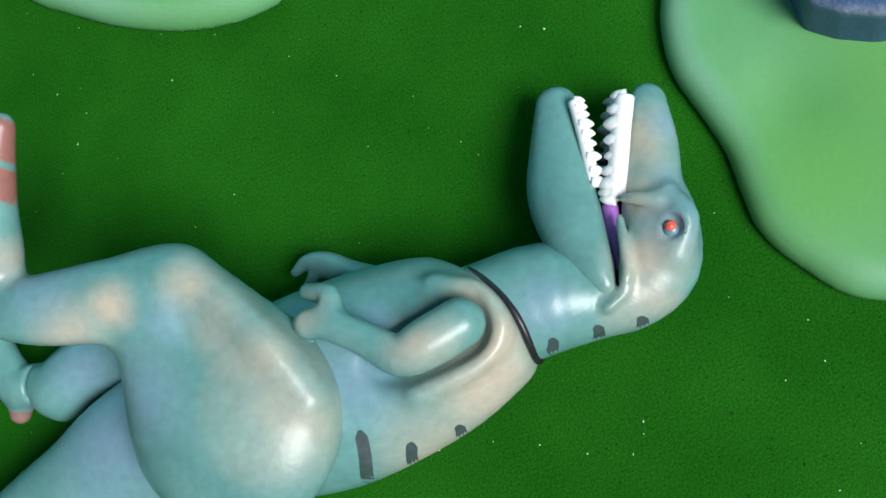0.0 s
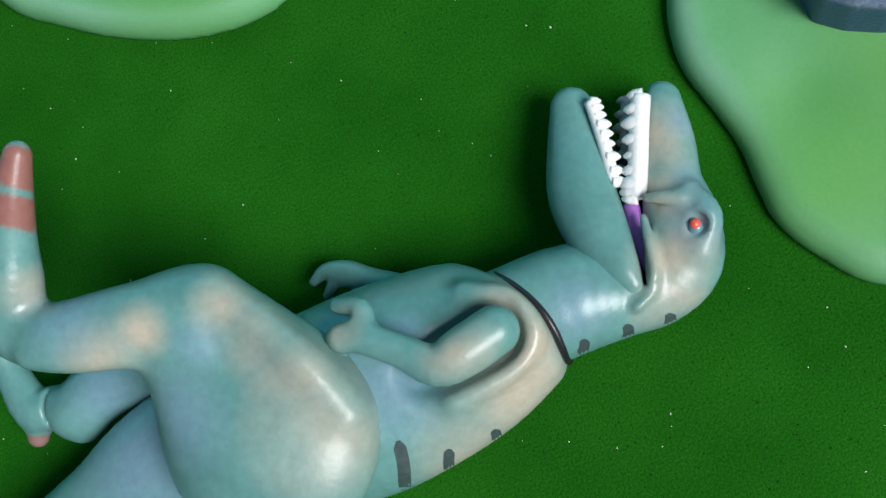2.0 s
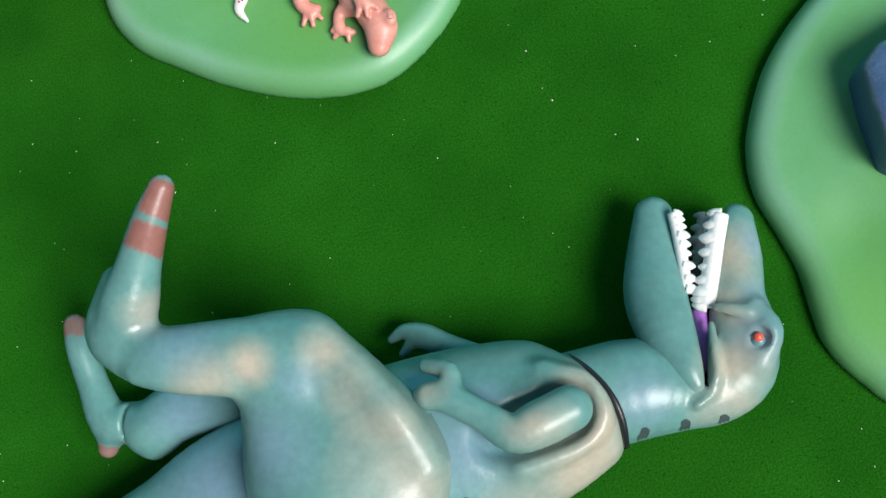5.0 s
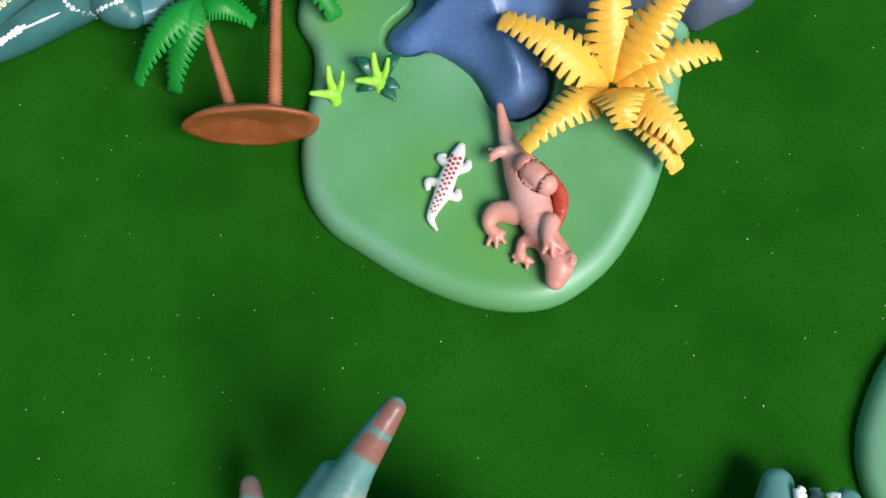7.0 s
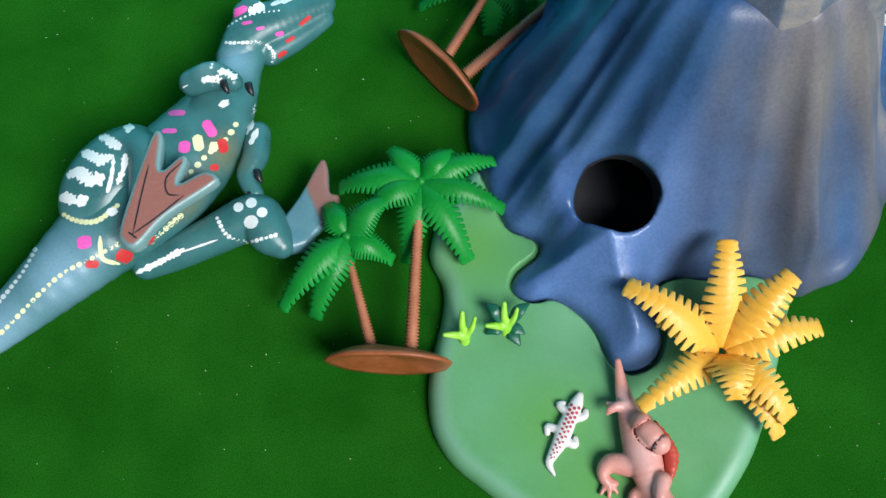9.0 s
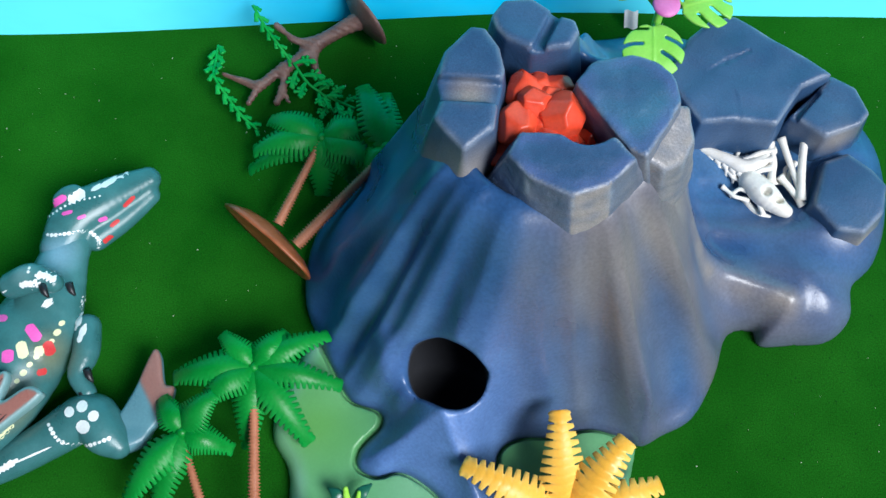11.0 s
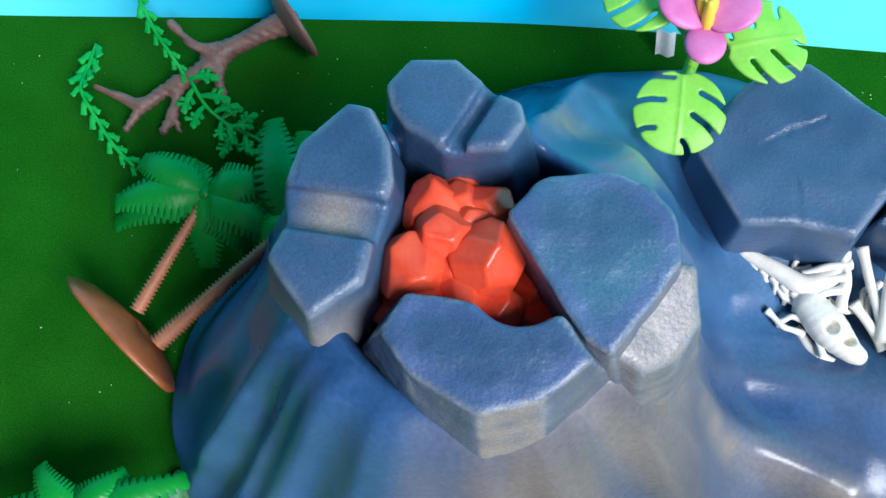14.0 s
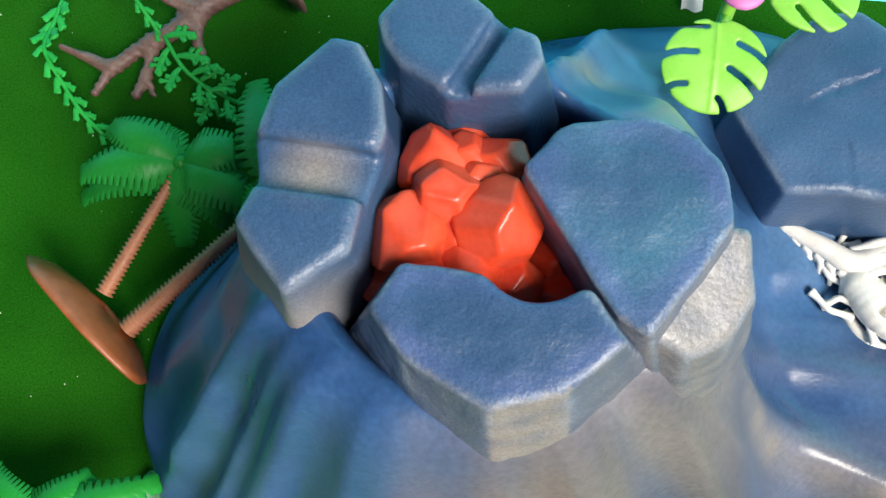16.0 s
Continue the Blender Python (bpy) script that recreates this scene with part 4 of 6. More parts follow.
def rex():
    t = thing("toy_dinosaur", "teal grey plastic tyrannosaur toy lying on its side, jaws open", "toy dinosaur", (-70, 50, 0))

    def body_paint(v):
        n = wobble(v, 40, 1)
        return {"warm": near(v, [(-5, 48, 26, 26), (0, 60, 34, 15), (-24, 44, 22, 20), (0, 70, 32, 12)], 1.2) * (0.75 + 0.4 * n),
                "blue": 0.8 * near(v, [(-36, 62, 36, 16), (-46, 76, 36, 14), (-28, 72, 38, 9), (-110, 70, 28, 26)]), "sole": np.zeros(len(v))}

    def head_paint(v):
        n = wobble(v, 22, 2)
        return {"warm": near(v, [(51, 98, 22, 13), (42, 68, 26, 14), (36, 58, 22, 13), (45, 83, 24, 11)], 1.1) * (0.7 + 0.5 * n),
                "blue": 0.6 * near(v, [(50, 74, 22, 11), (57, 101, 18, 7), (14, 64, 32, 12), (53, 84, 22, 8)]), "sole": np.zeros(len(v))}

    def leg_paint(v):
        n = wobble(v, 34, 3)
        eye = np.array([-8.5, 46.5, 342])
        q = (eye + (v - eye) * ((70 - eye[2]) / (v[:, 2] - eye[2]))[:, None])[:, :2] - np.array([-99.3, 137.3])
        s, u = q @ np.array([0.57, 0.82]), np.abs(q @ np.array([0.82, -0.57]) - 0.6)
        pads = np.maximum(np.clip((5.6 - np.abs(s - 6.1)) / 0.7, 0, 1), np.clip((4.4 - np.abs(s + 5.0)) / 0.7, 0, 1)) * np.clip((6.4 - u) / 0.9, 0, 1) * (v[:, 2] > 60)
        return {"warm": near(v, [(-62, 93, 58, 11), (-57, 83, 57, 13), (-52, 71, 55, 16), (-52, 58, 50, 22), (-96, 92, 60, 13), (-110, 116, 62, 9), (-84, 95, 60, 9)], 1.0) * (0.75 + 0.4 * n),
                "blue": 0.6 * near(v, [(-100, 106, 62, 14), (-84, 72, 56, 16), (-72, 86, 60, 9)]), "sole": pads}

    def far_paint(v):
        tips = np.maximum((v[:, 1] > 124.5) * 1.0, near(v, [(-150, 89, 13, 5.0)]) > 0.12)
        return {"warm": np.zeros(len(v)), "blue": 0.7 * near(v, [(-118, 93, 24, 16)]), "sole": 0.8 * tips}

    def arm_paint(v):
        n = wobble(v, 20, 3)
        return {"warm": near(v, [(-14, 63, 48, 12), (-40, 80, 48, 8)], 0.9) * (0.8 + 0.3 * n), "blue": np.zeros(len(v)), "sole": np.zeros(len(v))}
    body = blob("body", rex_body, (-242, 22, 0), (14, 100, 52), 1.5, M_REX, t, "", body_paint)
    head = blob("head", rex_head, (-18, 42, 0), (68, 120, 36), 1.0, M_REX, t, "", head_paint)
    blob("lower_jaw", rex_jaw, (10, 54, 0), (46, 127, 34), 1.0, M_REX, t, "", head_paint)
    blob("leg", rex_near_leg, (-138, 26, 12), (-34, 158, 80), 1.2, M_REX, t, "", leg_paint)
    blob("leg", rex_far_leg, (-160, 72, 0), (-84, 138, 36), 1.0, M_REX, t, "", far_paint)
    blob("arm", rex_near_arm, (-52, 52, 28), (6, 94, 54), 0.9, M_REX, t, "", arm_paint)
    blob("arm", rex_far_arm, (-62, 78, 2), (-20, 112, 24), 0.9, M_REX, t, "", arm_paint)

    # black ring at the neck joint, added for the shade in its gap
    ring = [(67.8 + 14.3 * math.cos(a), 19.5 + 12.8 * math.sin(a)) for a in np.linspace(0, 2 * math.pi, 19)]
    ring = [(7.0 - 0.10 * (y - 62) - 0.022 * (y - 62) ** 2, y, z, 1.0) for y, z in ring]
    vv, ff = tube(ring, 8, 3)
    part("neck_seam", mesh_of("neck_seam", vv, ff), M_BLACK, t, "black ring for the shaded gap where the neck plugs in")

    # mouth lining, teeth and tongue
    blob("mouth_lining", lambda P: chain(P, [(44, 109, 8, 3), (39.5, 95, 9, 4.2), (36.2, 82, 11, 3.6), (34.3, 70, 14, 2)]), (28, 62, 2), (54, 116, 18), 1.0, M_MOUTH, t, "dark mouth lining")
    blob("tongue", lambda P: squash_chain(P), (28, 64, 8), (44, 90, 24), 0.8, M_TONGUE, t, "purple tongue")

    def teeth(line, out, size, z, mat, name, count, label):
        q = glide(line, 12)
        step = np.linspace(0, len(q) - 1, count).round().astype(int)
        for i in step:
            x, y = q[i]
            d = np.array(out, float) / np.linalg.norm(out)
            s = size * (0.85 + 0.3 * math.sin(i * 1.7) ** 2)
            vv, ff = tube([(x - d[0] * s * 0.5, y - d[1] * s * 0.5, z, s * 0.66), (x + d[0] * s * 0.3, y + d[1] * s * 0.3, z - 0.2, s * 0.58), (x + d[0] * s * 0.8, y + d[1] * s * 0.8, z - 0.5, s * 0.3), (x + d[0] * s * 1.0, y + d[1] * s * 1.0, z - 0.7, s * 0.1)], 9, 3)
            part(name, mesh_of(name, vv, ff), mat, t)
        vv, ff = tube([(x - out[0] * 1.0, y - out[1] * 1.0, z - 0.5, size * 0.8) for x, y in line], 10, 6)
        part("gum", mesh_of("gum", vv, ff), mat, t, label)
    teeth([(48.4, 111.2), (45.2, 104.4), (41.8, 96.6), (38.7, 89.8), (37.1, 86.4)], (-0.91, 0.36), 3.3, 20.8, M_TOOTH, "tooth", 9, "white gum strip")
    teeth([(37.6, 114.5), (37.3, 109), (36.5, 101), (35.3, 92)], (0.92, -0.36), 2.2, 20.5, M_TOOTH, "tooth", 9, "white gum strip")
    # far row deep in the mouth: tooth colour greyed to paint in its shade
    teeth([(45.2, 114), (42.5, 108), (40.2, 102.3), (38, 96.5)], (-0.9, 0.36), 2.6, 11, M_TOOTH_SHADED, "tooth", 6, "shaded gum strip")

    # the eye
    vv, ff = ball((48.7, 72.8, 24.0), 2.3, 14, 9)
    eye = part("eye", mesh_of("eye", vv, ff), M_EYE_RING, t, "pale blue rimmed eye")
    vv, ff = ball((48.8, 73.4, 25.4), 1.5, 14, 9)
    part("iris", mesh_of("iris", vv, ff), M_EYE_RED, eye, "red iris")

    # dark painted stripes along the back
    for fn, line, w in ((rex_body, [(-44.6, 50.5), (-45.4, 44), (-47.6, 36.8)], 3.6), (rex_body, [(-32, 43.6), (-33.4, 40.6), (-34.2, 38)], 3.0), (rex_body, [(-18.6, 44.2), (-19, 42), (-20, 39.8)], 2.8),
                        (rex_head, [(12, 57.6), (11, 55.6), (9.4, 54)], 2.6), (rex_head, [(23.6, 57.2), (23, 54.8), (21.2, 52.6)], 2.8), (rex_head, [(34.8, 55.8), (34, 53.8), (32.6, 52)], 2.8)):
        part("stripe", stroke(fn, line, w, 0.25, view=(37, 33.5, 294), zref=16), M_STRIPE, t, "dark grey painted stripe")


def squash_chain(P):
    return chain(P, [(36, 85, 17, 2.2), (34.6, 77, 18, 1.9), (33.2, 69, 18.5, 1.2)])


rex()


# ---- the spotted dinosaur ----
def spot_body(P):
    q = squash(P, 21, 0.82)
    f = chain(q, [(-354, 254, 7, 4), (-327, 276, 12, 9), (-304, 296, 17, 13.5), (-281, 319, 20, 19), (-258, 342, 21, 23.5), (-240, 364, 21, 21.5), (-229, 384, 21, 16), (-222, 404, 22, 11), (-219, 412, 22, 10)])
    return np.maximum(f, 0.3 - P[:, 2])


def spot_head(P):
    q = squash(P, 22, 0.85)
    f = chain(q, [(-223, 410, 23, 9.5), (-216, 423, 24, 11.5), (-205, 430, 23, 10.5), (-194, 436, 21, 8.5), (-184, 441, 20, 6)])
    jaw = chain(q, [(-208, 415, 20, 7), (-196, 424, 18, 6.5), (-184, 434, 17, 5)])
    f = smin(f, jaw, 2.0)
    brow = ellipsoid(P, (-218, 432, 31), (7, 4, 4), 30)
    return np.maximum(smin(f, brow, 3), 0.4 - P[:, 2])


def spot_thigh(P):
    q = squash(P, 28, 0.7)
    f = ellipsoid(q, (-273, 346, 28), (19, 28, 22), -32)
    f = smin(f, chain(P, [(-262, 360, 34, 9), (-254, 352, 40, 8), (-253, 335, 41, 7)]), 5)
    return f


FOOT = glide([(-260, 317), (-258, 309.5), (-252, 308), (-241, 321), (-222, 335), (-221, 339), (-227, 341), (-237, 336), (-234, 346), (-237, 348.5), (-245, 342), (-245.5, 357), (-249, 360), (-253, 348)], 4, True)
FAR_FOOT = glide([(-200, 326), (-198, 319), (-187, 319), (-176, 331), (-172.5, 341), (-177, 343.5), (-178.5, 356), (-182, 358.5), (-190, 342), (-197, 331)], 4, True)


def plate(P, ring, z, half, soft):
    """A thick plate with rounded edges."""
    return smax(-outline_distance(P[:, :2], ring) * 0.9, np.abs(P[:, 2] - z) - half, soft)


def spot_foot(P):
    f = plate(P, FOOT, 45 + 0.04 * (P[:, 1] - 330), 3.4, 2.2)
    return smin(f, chain(P, [(-254, 312, 42, 4), (-258, 322, 36, 6)]), 3)


def spot_leg(P):
    f = chain(P, [(-258, 312, 13, 7), (-244, 317, 15, 8), (-228, 324, 17, 9), (-210, 332, 19, 10.5), (-203, 324, 20, 9.5), (-197, 318, 20, 6)])
    return np.maximum(f, 0.3 - P[:, 2])


def spot_far_foot(P):
    f = plate(P, FAR_FOOT, 18.0, 3.4, 2.2)
    f = smin(f, chain(P, [(-198, 318, 19, 5), (-188, 320, 17, 4)]), 3)
    return np.maximum(f, 0.3 - P[:, 2])


def spot_arm(P):
    f = chain(P, [(-238, 389, 38, 6), (-228, 390, 42, 6.5), (-219, 387, 42, 4.5)])
    return f


def spot_far_arm(P):
    return chain(P, [(-211, 372, 20, 6), (-211, 360, 22, 6), (-214, 350, 23, 4.5), (-210, 342, 22, 4)])


def spotted():
    t = thing("toy_dinosaur", "dark teal plastic dinosaur toy with painted dots, lying on its back", "toy dinosaur", (-255, 345, 0))

    def paint(v):
        z = np.zeros(len(v))
        # blue paints the lit tops of tail and neck into the colour
        return {"blue": 0.85 * near(v, [(-290, 303, 32, 28), (-320, 276, 22, 34), (-222, 404, 30, 12)]), "olive": near(v, [(-238, 335, 34, 16), (-222, 358, 32, 14)], 0.8), "sole": z, "rim": 0.5 * near(v, [(-230, 392, 48, 8)])}

    def foot_paint(v):
        z = np.zeros(len(v))
        s = np.clip((v[:, 2] - 46.2) / 1.0, 0, 1) * np.clip((outline_distance(v[:, :2], FOOT) - 1.0) / 0.8, 0, 1)
        return {"blue": z, "olive": z, "sole": s * 0.95, "rim": (1 - s) * 0.8}

    def far_paint(v):
        z = np.zeros(len(v))
        s = np.clip((v[:, 0] + v[:, 1] * 0.45 + 33) / 2, 0, 1) * np.clip((v[:, 2] - 19) / 1, 0, 1)
        return {"blue": 0.4 * (1 - s), "olive": z, "sole": s * 0.8, "rim": z}
    blob("body", spot_body, (-362, 238, 0), (-200, 424, 46), 1.5, M_SPOT, t, "", paint)
    blob("head", spot_head, (-238, 396, 0), (-172, 452, 42), 1.1, M_SPOT, t, "", paint)
    blob("leg", spot_thigh, (-300, 310, 8), (-238, 376, 54), 1.3, M_SPOT, t, "", paint)
    blob("foot", spot_foot, (-260, 300, 36), (-210, 364, 56), 0.9, M_SPOT, t, "red brown three-toed sole", foot_paint)
    blob("leg", spot_leg, (-276, 292, 0), (-188, 346, 34), 1.2, M_SPOT, t, "", paint)
    blob("foot", spot_far_foot, (-208, 308, 4), (-162, 362, 30), 0.9, M_SPOT, t, "red brown three-toed foot", far_paint)
    blob("arm", spot_arm, (-250, 376, 26), (-208, 402, 54), 0.9, M_SPOT, t, "", paint)
    blob("arm", spot_far_arm, (-224, 332, 10), (-200, 382, 34), 0.9, M_SPOT, t, "", paint)

    def all_fn(P):
        return np.minimum.reduce([spot_body(P), spot_head(P), spot_thigh(P), spot_leg(P), spot_far_foot(P), spot_arm(P), spot_far_arm(P)])

    def row(a, n, r, fn=all_fn):
        q = glide(a, 30)
        s = np.concatenate([[0], np.cumsum(np.linalg.norm(np.diff(q, axis=0), axis=1))])
        u = np.linspace(0, s[-1], n)
        return [(np.interp(x, s, q[:, 0]), np.interp(x, s, q[:, 1]), 0.95 * r * (0.85 + 0.3 * math.sin(7 * x) ** 2)) for x in u]
    white = (row([(-322, 279), (-315, 288), (-306, 302), (-302, 312), (-298, 322), (-295, 333)], 24, 1.1) + row([(-232, 416), (-231, 408), (-232, 401)], 10, 0.8) + row([(-232, 416), (-225, 414), (-211, 414), (-206, 411), (-204, 406), (-208, 395)], 24, 1.0)
             + row([(-232, 416), (-226, 423), (-216, 429), (-203, 431)], 16, 0.6) + row([(-224, 327), (-219, 319), (-210, 316), (-198, 319)], 16, 1.0) + [(-219, 336, 2.0), (-215, 332, 2.3), (-209.5, 334, 2.5), (-204.5, 329.5, 2.4), (-209, 325, 3.2)])
    cream = (row([(-322, 266), (-313, 274), (-305, 283), (-297, 293), (-288, 302), (-276, 309), (-266, 315)], 26, 1.2) + row([(-293, 330), (-285, 326), (-276, 326), (-268, 333)], 14, 1.3) + row([(-253, 314), (-246, 322), (-240, 328)], 8, 1.3)
             + row([(-237, 349), (-233, 354), (-230, 358), (-226, 361), (-222, 366), (-219, 372)], 8, 1.5))
    EYE2 = dict(view=(-121, 158, 463), zref=30)
    tagged(part("white_dots", dots(all_fn, white, **EYE2), M_WHITE, t, "rows of white painted dots"), kind="stuff")
    tagged(part("cream_dots", dots(all_fn, cream, **EYE2), M_CREAM, t, "rows of cream painted dots"), kind="stuff")

    def paint_all(name, mat, label, lines, ragged=0.0):
        for i, (ln, w) in enumerate(lines):
            me = stroke(all_fn, ln, w * 1.35, 0.22, ragged=ragged, seed=i, **EYE2)
            if len(me.polygons):
                part(name, me, mat, t, label)
    paint_all("white_stroke", M_WHITE, "white painted stroke", (
        ([(-294, 336), (-291, 337), (-286, 335), (-281, 337)], 3.2), ([(-292, 347), (-287, 349), (-281, 345), (-275, 347)], 4.6), ([(-287, 359), (-282, 357), (-278, 355), (-272, 357)], 3.8), ([(-280, 366), (-277, 366), (-272, 362), (-269, 362)], 3.4),
        ([(-270, 374), (-267, 374), (-267, 368)], 2.8), ([(-267, 358), (-267, 351), (-269, 343)], 2.0), ([(-272, 356), (-272, 347), (-273, 339)], 1.4), ([(-270, 332), (-270, 328)], 3.0),
        ([(-261, 377), (-258, 383), (-251, 387), (-242, 392)], 1.4), ([(-236, 394), (-232, 395), (-226, 393)], 3.2), ([(-229, 399), (-224, 398), (-220, 395)], 2.6), ([(-226, 384), (-224, 381)], 3.6), ([(-211, 382), (-211, 375), (-214, 367)], 1.5), ([(-209, 370), (-212, 362)], 1.6),
        ([(-257, 302), (-249, 306), (-242, 310), (-237, 313)], 2.0), ([(-242, 310), (-223, 317)], 0.8), ([(-244, 336), (-238, 339)], 1.8), ([(-207, 434), (-196, 439), (-187, 443)], 2.6), ([(-217, 430), (-210, 434)], 3.2)), 0.45)
    paint_all("pink_stroke", M_PINKP, "pink painted dab", (([(-250, 378), (-242, 378)], 2.2), ([(-252, 369), (-245, 369)], 1.8), ([(-233, 374), (-228, 366)], 3.4), ([(-241, 364), (-241, 358)], 3.8), ([(-281, 319), (-280, 313)], 4.6),
                                                           ([(-226, 428), (-218, 433)], 3.0), ([(-220, 424), (-215, 425)], 1.4), ([(-213, 421), (-209, 422)], 1.4), ([(-204, 418), (-200, 419)], 1.8)))
    paint_all("red_stroke", M_REDP, "red painted dab", (([(-225, 365), (-223, 358)], 3.2), ([(-229, 351), (-225, 351)], 2.4), ([(-266, 311), (-259, 308)], 4.2), ([(-255, 319), (-251, 316)], 3.8), ([(-279, 306), (-273, 306)], 2.6), ([(-309, 309), (-308, 306)], 2.6),
                                                        ([(-202, 406), (-198, 409)], 2.6), ([(-193, 423), (-188, 428)], 1.6), ([(-199, 414), (-195, 417)], 1.6)))
    paint_all("yellow_stroke", M_CREAM, "pale yellow painted dab", (([(-236, 367), (-234, 359)], 3.4), ([(-230, 361), (-226, 361)], 3.6), ([(-274, 319), (-273, 312), (-271, 308), (-264, 306)], 1.5), ([(-305, 314), (-302, 319)], 1.6)))
    for x, y, z in ((-222, 383, 46), (-212, 384, 42), (-209, 349, 26), (-212, 341, 24)):
        vv, ff = tube([(x, y + 2, z, 1.8), (x + 1, y - 1, z, 1.6), (x + 2.5, y - 3.5, z - 1, 0.5)], 8, 3)
        part("claw", mesh_of("claw", vv, ff), M_BLACK, t, "black claw")
    # dark strokes on the flat sole paint the shade of its grooves
    sole = [stroke(spot_foot, ln, 0.8, 0.15) for ln in ([(-254, 313), (-244, 321), (-234, 330)], [(-236, 345), (-242, 338), (-241, 331), (-236, 330)], [(-254, 313), (-252, 330), (-250, 344)], [(-256, 314), (-252, 311)])]
    for me in sole:
        part("sole_groove", me, M_MOUTH, t, "dark painted stroke for the shade between the toes")


spotted()


# ---- the pink baby dinosaur on the pad ----
def baby():
    t = thing("toy_dinosaur", "pink plastic baby dinosaur toy with red sail, lying on pad", "toy dinosaur", (-44, 226, 9))

    def fn(P):
        q = squash(P, 14, 0.85)
        f = chain(q, [(-52.5, 265, 17, 1.4), (-51, 254, 14, 3.0), (-48.5, 244, 14, 4.8), (-45.5, 234, 15, 7.2), (-43.5, 224, 15, 7.4), (-41, 214, 15, 5.8), (-37.5, 207, 15, 5.0)])
        f = smin(f, chain(q, [(-36.5, 204, 15.5, 5.2), (-35.5, 200, 15.5, 5.6), (-37.5, 194.5, 14, 3.8)]), 3)
        f = smin(f, chain(P, [(-44.5, 238, 20.5, 4.6), (-38, 229.5, 21.5, 4.4)]), 0.9)
        f = smin(f, chain(P, [(-50, 246, 15, 3), (-54, 246, 17, 2.0), (-57, 244.5, 17, 1.4)]), 1.5)
        f = smin(f, chain(P, [(-50, 222, 13, 4.6), (-57, 223, 13, 4.0), (-60.5, 219, 12.5, 2.6), (-58, 213.5, 11.5, 1.8)]), 1.5)
        f = smin(f, chain(P, [(-60, 217, 12, 2), (-55.5, 215, 11.5, 1.4)]), 1)
        f = smin(f, chain(P, [(-43, 211, 13, 3.4), (-48, 210.5, 12.5, 2.2), (-49.5, 205, 12, 1.7), (-45.5, 203, 11.5, 1.1)]), 1.5)
        f = smin(f, chain(P, [(-49, 206, 12, 1.5), (-52, 205.5, 11.5, 1)]), 1)
        f = smin(f, chain(P, [(-37.5, 215, 20, 3.6), (-39, 209, 21, 2.6), (-36.5, 205.5, 21, 1.1)]), 1.2)
        f = smin(f, chain(P, [(-39, 209, 21, 2.0), (-40.5, 205, 20.5, 1.0)]), 1)
        f = smin(f, ellipsoid(P, (-31.5, 200.5, 19), (2.2, 3, 2)), 1.2)
        for a, b in (((-59, 215, 12), (-61.5, 211, 11)), ((-58, 214, 12), (-58.2, 209.8, 11)), ((-57, 215, 12), (-55, 211.4, 11)), ((-38.5, 208, 21), (-41.5, 203.6, 20)), ((-38, 207, 21.5), (-38.2, 202.4, 20.5)), ((-37.5, 207.5, 21), (-34.6, 204, 20.5)),
                     ((-48.5, 205, 12), (-52, 203.4, 11)), ((-47, 204, 12), (-47.5, 200.8, 11)), ((-54, 246, 17), (-57.6, 247.4, 16)), ((-54, 245, 17), (-58, 243, 16))):
            f = smin(f, cone(P, a, b, 1.2, 0.8), 0.6)
        f = smax(f, 0.35 - np.abs(ellipsoid(P, (-41.5, 233.5, 20), (7.5, 5.4, 6), -50)), 0.4)     # crease round the thigh disc
        f = smax(f, -ellipsoid(P, (-32.6, 200.8, 21.4), (1.0, 1.5, 1.2)), 0.5)
        return np.maximum(f, 9.2 - P[:, 2])

    def paint(v):
        return {"belly": near(v, [(-46, 226, 22, 11), (-41, 213, 21, 7), (-50, 248, 17, 9)], 0.9)}
    blob("body", fn, (-66, 188, 8.5), (-26, 268, 27), 0.65, M_BABY, t, "", paint)
    # ribbed sail
    v, f = [], []
    n = 24
    for i in range(n + 1):
        s = i / n
        bx, by = np.interp(s, [0, 0.5, 1], [-39, -35.5, -35.5]), 240 - 27 * s
        hgt = 5.8 * math.sin(math.pi * s) ** 0.7
        rib = 0.5 * math.sin(s * 10 * 2 * math.pi)
        for k, (w, z) in enumerate(((0, 16), (0.55, 18.4 + rib), (1, 16.5 + rib), (1, 13.5 + rib * 0.4), (0.5, 12), (0, 12))):
            v.append((bx + hgt * w + (0.4 * rib if 0 < w else 0), by, z))
    for i in range(n):
        for k in range(6):
            k2 = (k + 1) % 6
            f.append((i * 6 + k, i * 6 + k2, i * 6 + 6 + k2, i * 6 + 6 + k))
    part("sail", mesh_of("sail", v, f), M_SAIL, t, "ribbed red sail")
    part("eye", dots(fn, [(-31, 199.8, 1.0)], 0.1), M_BLACK, t, "small dark eye")
    part("mouth_line", stroke(fn, [(-35, 200), (-35, 196)], 0.8, 0.08), M_STRIPE, t, "dark mouth line")
    marks = [stroke(fn, [(x, y), (x + 1.4, y - 2.6)], 1.3, 0.1) for x, y in ((-47.5, 256), (-46, 251), (-44, 246), (-41.5, 242))]
    part("back_marks", joined("back_marks", marks), M_STRIPE, t, "dark marks on the back")
    t.location.y += 0.0013


baby()


